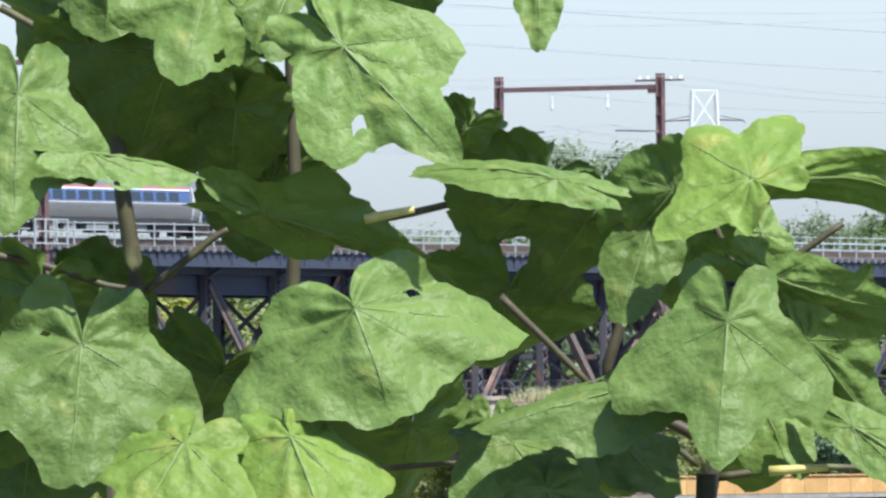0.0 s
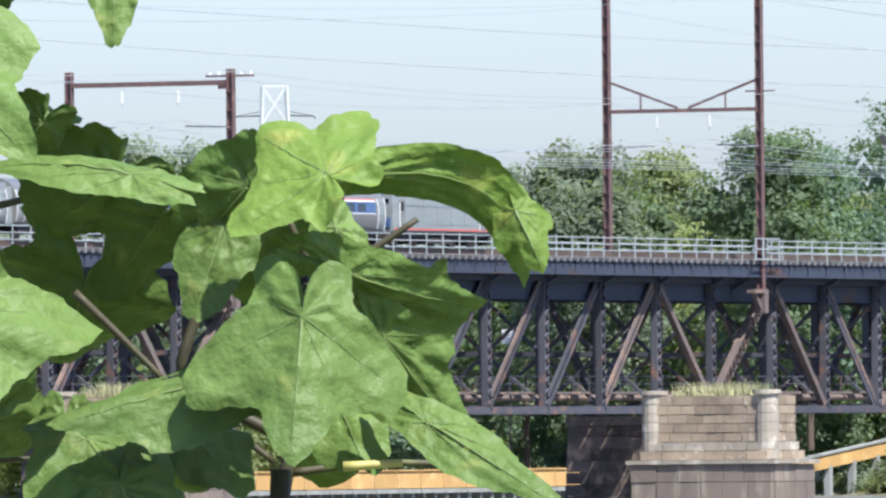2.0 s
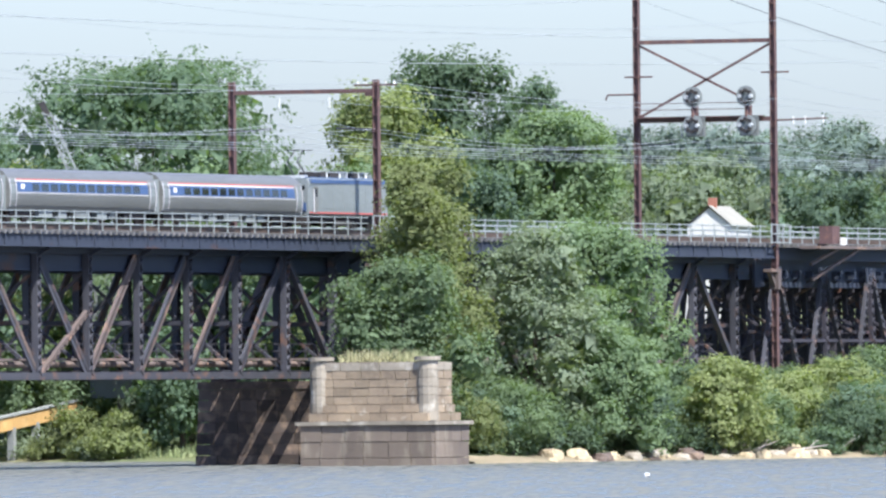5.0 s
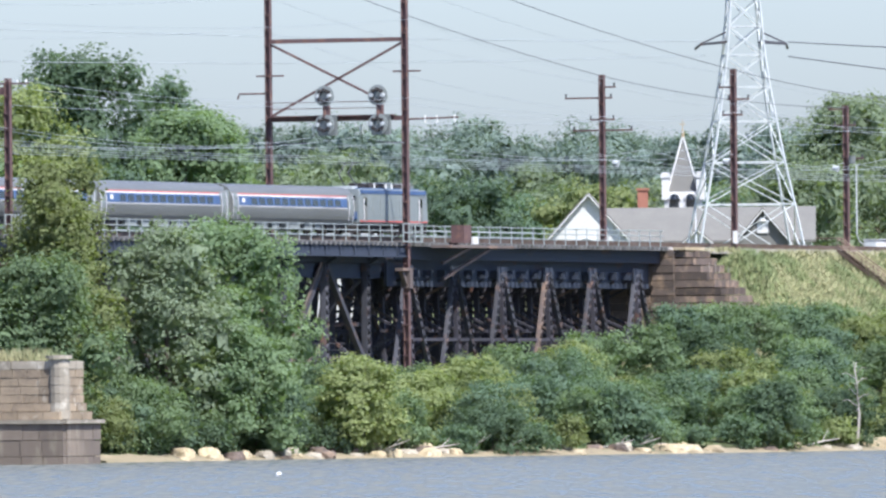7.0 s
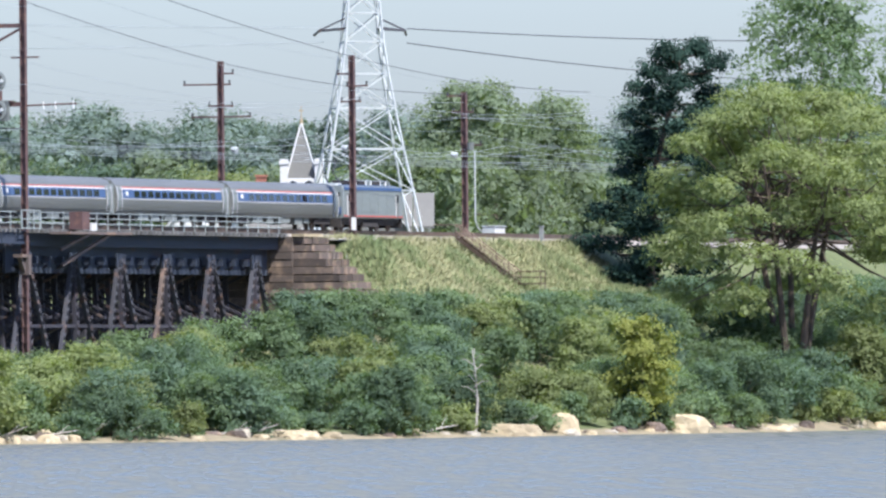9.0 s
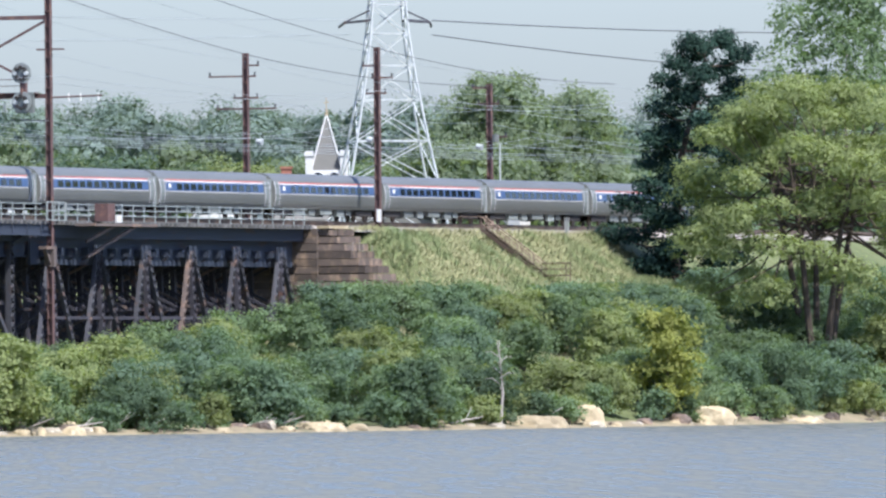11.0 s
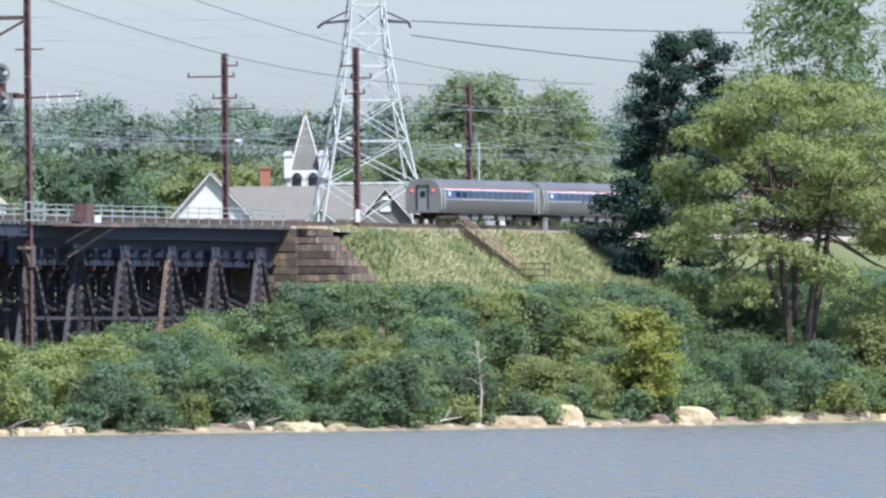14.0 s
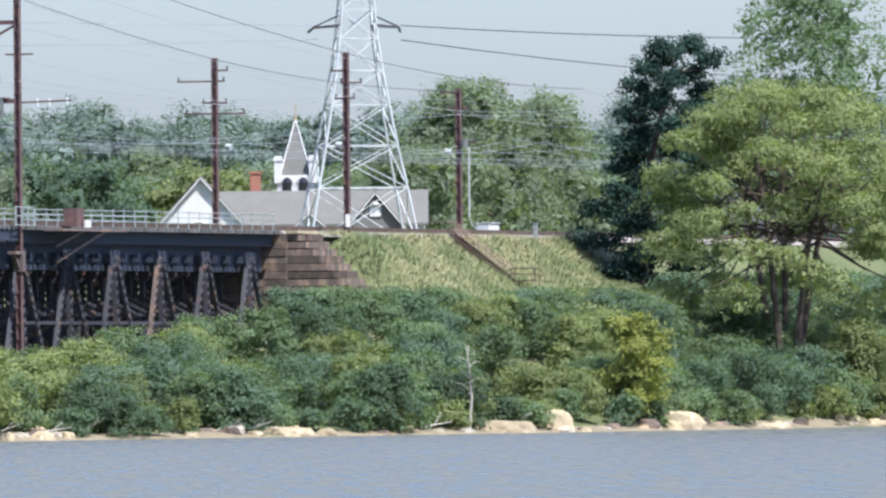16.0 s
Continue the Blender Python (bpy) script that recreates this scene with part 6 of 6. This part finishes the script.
def leaf_surface(a, rho, length, width, lobe, fold, droop, wave, ph, bend=0.0):
    """A point of the blade: a is the angle from the tip, rho runs from the stalk to the margin."""
    aa = abs(a)
    rad = 0.52 + 0.16 * math.cos(a) + 0.26 * math.exp(-((a / 0.42) ** 2)) + lobe * 0.95 * math.exp(-(((aa - 1.15) / 0.35) ** 2)) + 0.13 * math.exp(-(((aa - 2.45) / 0.4) ** 2))
    rad *= 1 - 0.7 * math.exp(-(((math.pi - aa) / 0.2) ** 2))
    rad *= 1 + 0.018 * math.sin(19 * a + ph) + 0.014 * math.sin(37 * a + 2 * ph) + 0.05 * math.sin(5 * a + ph) + 0.03 * math.sin(8 * a + 3 * ph)
    x = rho * rad * math.cos(a) * length
    y = rho * rad * math.sin(a) * width * 0.72
    q = (x * x + y * y) / (length * length)
    z = fold * abs(y) - droop * length * q + wave * width * rho * rho * math.sin(4 * a + ph) * 0.5
    z += wave * 0.35 * width * rho * math.sin(9 * a + 2 * ph) * math.sin(rho * 5)
    # quilting between the main veins
    vd = min(abs(aa - k) for k in (0.0, 0.62, 1.2, 1.95))
    z += 0.03 * width * math.sin(min(vd / 0.31, 1) * math.pi / 2) * rho * (1 - 0.5 * rho)
    # crumpled surface
    z += 0.034 * width * noise.noise((x / width * 6, y / width * 6, ph)) + 0.015 * width * noise.noise((x / width * 15, y / width * 15, ph))
    s = x / length
    y += bend * length * (4 * s * (1 - s) if s > 0 else 4 * s)
    return x, y, z


def blade(bx, bz, tx, tz, w, up, depth, lobe, seed, bend=0.0, material=None):
    """A leaf from its stalk end to its tip, in centimetres right and up; up: how far its face is turned to the sky."""
    r = random.Random(seed * 7 + 1)
    base, tip = Vector((bx / 100, depth, bz / 100)), Vector((tx / 100, 0, tz / 100))
    flat = Vector((tip.x - base.x, 0, tip.z - base.z))
    u = radians(up)
    nrm = Vector((r.uniform(-0.18, 0.18), -math.cos(u), math.sin(u))).normalized()
    ax = Vector((flat.x, 0, flat.z))
    ax.y = -(ax.x * nrm.x + ax.z * nrm.z) / nrm.y if abs(nrm.y) > 0.2 else 0
    ax.y = max(-1.2 * flat.length, min(1.2 * flat.length, ax.y))
    length = ax.length
    ax.normalize()
    nrm = (nrm - ax * nrm.dot(ax)).normalized()
    ay = nrm.cross(ax)
    m = Matrix((ax, ay, nrm)).transposed().to_4x4()
    fold, droop, wave, ph = r.uniform(-0.5, -0.12), r.uniform(0.02, 0.2), r.uniform(0.05, 0.11), r.uniform(0, 6)
    na, nr = 100, 18
    g = Geo()
    pts = [(0, 0, 0)]
    angles = [math.pi * (2 * k / (na - 1) - 1) * 0.985 for k in range(na)]
    for i in range(1, nr + 1):
        pts += [leaf_surface(a, i / nr, length, w / 100, lobe, fold, droop, wave, ph, bend) for a in angles]
    fs = [(0, 1 + k, 2 + k) for k in range(na - 1)]
    for i in range(nr - 1):
        fs += [(1 + i * na + k, 1 + (i + 1) * na + k, 1 + (i + 1) * na + k + 1, 1 + i * na + k + 1) for k in range(na - 1)]
    # a few insect holes
    if r.random() < 0.45 and nr > 4:
        h0 = (na - 1) + r.randrange(3, nr - 4) * (na - 1) + r.randrange(10, na - 20)
        drop = {h0, h0 + 1, h0 + 2, h0 + na - 1, h0 + na, h0 + na + 1}
        fs = [q for i, q in enumerate(fs) if i not in drop]
    g.add(pts, fs)
    me = bpy.data.meshes.new("leaf")
    me.from_pydata(g.v, [], g.f)
    me.materials.append(material or big_leaf)
    me.shade_smooth()
    o = new("leaf", me)
    o.parent = plant
    o.matrix_basis = Matrix.Translation(base) @ m
    v = Geo()
    for a in (0.0, 0.62, -0.62, 1.2, -1.2, 1.95, -1.95):
        line = [leaf_surface(a, 0.02 + 0.86 * k / 8, length, w / 100, lobe, fold, droop, wave, ph, bend) for k in range(9)]
        line = [(x, y, z + 0.0006) for x, y, z in line]
        s = 0.0012 if a == 0 else 0.0005
        v.tube(line, [s * (1 - 0.85 * k / 8) for k in range(9)], 5)
    part("venation", v, vein_mat, o)


def stalk(pts, rad, material=None):
    line = []
    for k in range(len(pts) - 1):
        for j in range(4):
            s = j / 4
            line.append((pts[k][0] + (pts[k + 1][0] - pts[k][0]) * s, pts[k][1] + (pts[k + 1][1] - pts[k][1]) * s))
    line.append(pts[-1])
    n2 = len(line)
    g = Geo().tube([(x / 100, -0.03 if material else 0.14, z / 100) for x, z in line], [rad * (1 - 0.35 * k / n2) for k in range(n2)], 8)
    part("stem", g, material or stem_mat, plant, smooth=True)


petiole_mat = mat("sunlit_petiole", (0.42, 0.38, 0.13), (0.33, 0.31, 0.1), None, 0.5, 0.0, 18.0, 60.0)
blade(-8.6, 17.6, 1.2, 7.2, 13.2, 22, -0.10, 0.42, 1)
blade(-30.6, 8.4, -19.6, 7.2, 6.5, 60, -0.14, 0.10, 2)
blade(-20.3, 23.7, -22.6, 14.2, 14.9, 25, -0.06, 0.20, 3)
blade(-23.7, 17.7, -28.3, 4.7, 19.8, -38, 0.06, 0.15, 4)
blade(-30.6, 18.1, -26.6, 8.7, 14.9, -40, 0.10, 0.10, 5)
blade(-18.2, 12.8, -19.1, 4.8, 12.9, -40, 0.12, 0.10, 6)
blade(-36.8, 13.6, -37.2, 1.8, 13.0, 25, -0.12, 0.35, 7)
blade(-12.8, 24.2, -15.8, 15.9, 10.4, 30, -0.05, 0.20, 8)
blade(-7.4, 25.3, -2.6, 15.9, 10.9, -40, 0.12, 0.10, 9)
blade(8.6, 25.4, 8.6, 16.4, 5.9, 15, 0.00, 0.05, 10)
blade(-13.2, 12.3, -13.4, 3.4, 11.4, -42, 0.16, 0.10, 11)
blade(-15.6, 3.2, -1.0, -1.0, 10.5, -48, 0.00, 0.20, 12)
blade(-15.1, 6.4, -18.5, -2.1, 14.9, -40, 0.20, 0.10, 13)
blade(-7.8, -5.4, -4.0, -15.5, 24.3, 25, -0.12, 0.36, 14)
blade(-31.6, -8.2, -32.6, -21.6, 17.6, 22, -0.10, 0.48, 15)
blade(-22.6, -16.9, -27.5, -24.0, 13.4, 45, -0.16, 0.42, 16, 0.0, sunlit_leaf)
blade(-13.4, -16.4, -9.6, -25.3, 12.4, 40, -0.15, 0.38, 17, 0.0, sunlit_leaf)
blade(-19.9, -10.6, -23.8, -17.5, 18.8, -45, 0.18, 0.10, 18)
blade(2.2, 10.7, -1.3, 6.5, 8.4, -40, 0.02, 0.05, 19)
blade(-0.8, 12.4, 6.6, 12.0, 6.4, 60, 0.06, 0.10, 20)
blade(10.0, 5.9, -4.4, 9.3, 6.6, 55, -0.05, 0.12, 21)
blade(8.2, 5.6, 0.8, -0.7, 15.9, -42, 0.10, 0.10, 22)
blade(26.9, 5.6, 20.6, 9.6, 13.5, 40, -0.12, 0.46, 23, 0.0, sunlit_leaf)
blade(20.3, 5.0, 13.5, -3.0, 11.4, -28, 0.00, 0.15, 24)
blade(18.1, 1.5, 14.9, -7.7, 8.4, 15, 0.02, 0.10, 25)
blade(12.7, 2.4, 7.3, -5.1, 9.9, -42, 0.10, 0.05, 26)
blade(5.8, -3.4, 3.9, -11.8, 18.8, -45, 0.18, 0.10, 27)
blade(24.6, -6.7, 23.4, -19.4, 14.2, 20, -0.14, 0.48, 28)
blade(17.8, -12.2, 2.4, -15.0, 9.9, 45, -0.08, 0.20, 29)
blade(29.3, 5.6, 45.4, -6.6, 8.6, -25, 0.02, 0.02, 30, 0.3, sunlit_leaf)
blade(43.8, 2.6, 46.2, -2.6, 5.6, 20, 0.03, 0.15, 31, 0.0, sunlit_leaf)
blade(28.8, -2.8, 42.6, -7.9, 7.0, -40, -0.04, 0.05, 32)
blade(31.9, -8.3, 39.6, -18.4, 8.5, -28, 0.0, 0.15, 33)
blade(35.6, -16.0, 47.8, -23.8, 6.2, 38, -0.06, 0.15, 34)
blade(5.9, -17.2, 11.4, -25.1, 13.9, 40, -0.02, 0.20, 35)
blade(27.2, -12.1, 30.8, -20.5, 11.5, 30, 0.02, 0.25, 36)
blade(14.8, -16.7, 20.3, -21.6, 9.9, 50, 0.06, 0.10, 37)
blade(22.1, 1.8, 21.7, -6.7, 13.5, -45, 0.18, 0.10, 38)
blade(-33.0, -3.2, -26.0, -8.6, 15.0, -48, 0.20, 0.10, 39)
blade(-35.9, -3.3, -39.3, -11.2, 14.9, -40, 0.15, 0.10, 40)
blade(-3.0, -15.4, -4.4, -24.3, 14.9, -45, 0.16, 0.10, 41)
blade(-9.5, -10.0, -10.9, -18.4, 16.4, -45, 0.24, 0.10, 42)
blade(27.7, -14.1, 27.3, -22.5, 15.9, -42, 0.14, 0.10, 43)
blade(-33.1, 21.5, -36.0, 14.6, 14.9, -42, 0.14, 0.10, 44)
blade(3.9, -15.8, 3.0, -22.7, 6.4, 10, 0.00, 0.05, 45)
blade(28.1, 1.3, 30.3, -4.6, 5.9, 20, 0.10, 0.05, 46)
blade(-36.8, -11.2, -39.7, -18.2, 12.9, 20, 0.00, 0.20, 47)
blade(-36.7, -18.2, -37.6, -24.6, 11.9, 20, 0.05, 0.20, 48)
blade(-16.9, -20.4, -18.8, -27.9, 11.9, 30, -0.05, 0.20, 49)
blade(8.9, -21.2, 11.0, -28.1, 11.9, 30, -0.05, 0.20, 50)
blade(-43.4, 8.6, -44.8, -2.4, 12.9, 25, -0.05, 0.20, 51)
blade(-43.8, -6.3, -46.7, -16.3, 14.9, 25, -0.05, 0.20, 52)
blade(-45.0, 19.5, -46.4, 11.5, 12.9, 15, -0.05, 0.20, 53)
blade(-4.4, 24.8, -4.3, 18.8, 12.9, -42, 0.12, 0.10, 54)
blade(-27.6, 14.2, -22.6, 5.3, 14.9, -45, 0.14, 0.10, 55)
blade(34.6, -5.6, 35.6, -12.5, 11.9, -42, 0.16, 0.10, 56)
blade(11.4, -17.7, 15.9, -24.1, 15.9, -45, 0.16, 0.10, 57)
blade(-24.8, -19.0, -26.2, -27.0, 17.8, -40, 0.10, 0.10, 58)
blade(-29.2, 25.6, -29.6, 18.6, 14.9, 10, 0.05, 0.10, 59)
stalk([(-28.7, -22.1), (-27.2, -2.7), (-28.4, 5.2), (-29.6, 18.6), (-30.2, 27.5)], 0.0088)
stalk([(-13.9, -22.9), (-13.7, -13.0), (-13.1, 5.4), (-13.4, 17.3), (-13.6, 27.7)], 0.0072)
stalk([(23.3, -22.5), (24.3, -17.6), (13.8, -12.2), (16.2, -5.2), (19.6, 0.7)], 0.0064)
stalk([(27.4, -4.2), (27.8, -0.2), (28.5, 3.8), (28.8, 5.8)], 0.0064)
stalk([(23.3, -21.5), (25.2, -15.6), (27.4, -4.2)], 0.0072)
stalk([(-26.4, -3.4), (-20.5, 1.3), (-19.1, 2.1)], 0.0040)
stalk([(-41.9, 0.4), (-35.9, -0.8), (-29.9, -2.8), (-27.2, -3.2)], 0.0040)
stalk([(-7.2, 2.6), (-2.7, 3.4), (1.7, 4.4), (8.7, 5.1)], 0.0040)
stalk([(5.0, -4.1), (8.8, -7.8), (13.1, -12.2)], 0.0040)
stalk([(27.5, -3.7), (31.5, -0.6), (35.5, 2.1)], 0.0040)
stalk([(24.3, -20.3), (28.3, -19.8), (33.7, -19.5), (39.7, -19.7)], 0.0040)
stalk([(24.0, 2.3), (25.1, -0.2), (26.4, -2.7)], 0.0032)
stalk([(17.3, -15.2), (19.8, -17.1), (22.5, -19.3)], 0.0040)
stalk([(-7.0, -19.4), (-3.0, -19.1), (1.0, -18.8)], 0.0032)
stalk([(-17.1, -22.4), (-16.9, -19.4), (-17.4, -17.0)], 0.0032)
stalk([(-15.8, -22.9), (-14.9, -19.9), (-12.9, -16.2)], 0.0032)
stalk([(-39.1, 22.0), (-36.1, 20.3), (-33.6, 19.1), (-29.1, 18.6)], 0.0040)
stalk([(-11.9, 18.7), (-12.8, 16.8), (-13.3, 14.3)], 0.0032)
stalk([(-8.8, -4.0), (-11.0, -6.0), (-13.5, -10.0)], 0.0032)
stalk([(-31.4, -7.4), (-29.4, -6.2), (-27.4, -3.2)], 0.0032)
stalk([(24.5, -5.4), (25.6, -3.7), (27.4, -4.2)], 0.0032)
stalk([(25.7, 9.1), (27.5, 5.8), (28.5, 3.8)], 0.0032)
# pale yellow lengths put the sunlight on three stems into the colour
stalk([(-6.9, 2.6), (-2.5, 3.4)], 0.0046, petiole_mat)
stalk([(28.3, -19.8), (33.5, -19.5)], 0.0046, petiole_mat)
stalk([(-16.8, -22.9), (-17.1, -19.5)], 0.0046, petiole_mat)

# the main stems go on down to the ground
for x in (-29, -14, 23):
    part("stem", Geo().tube([(x / 100, 0.06, -0.2), (x / 110, 0.08, -1.0), (x / 140, 0.1, -1.95)], [0.009, 0.013, 0.018], 8), stem_mat, plant, smooth=True)

motions()
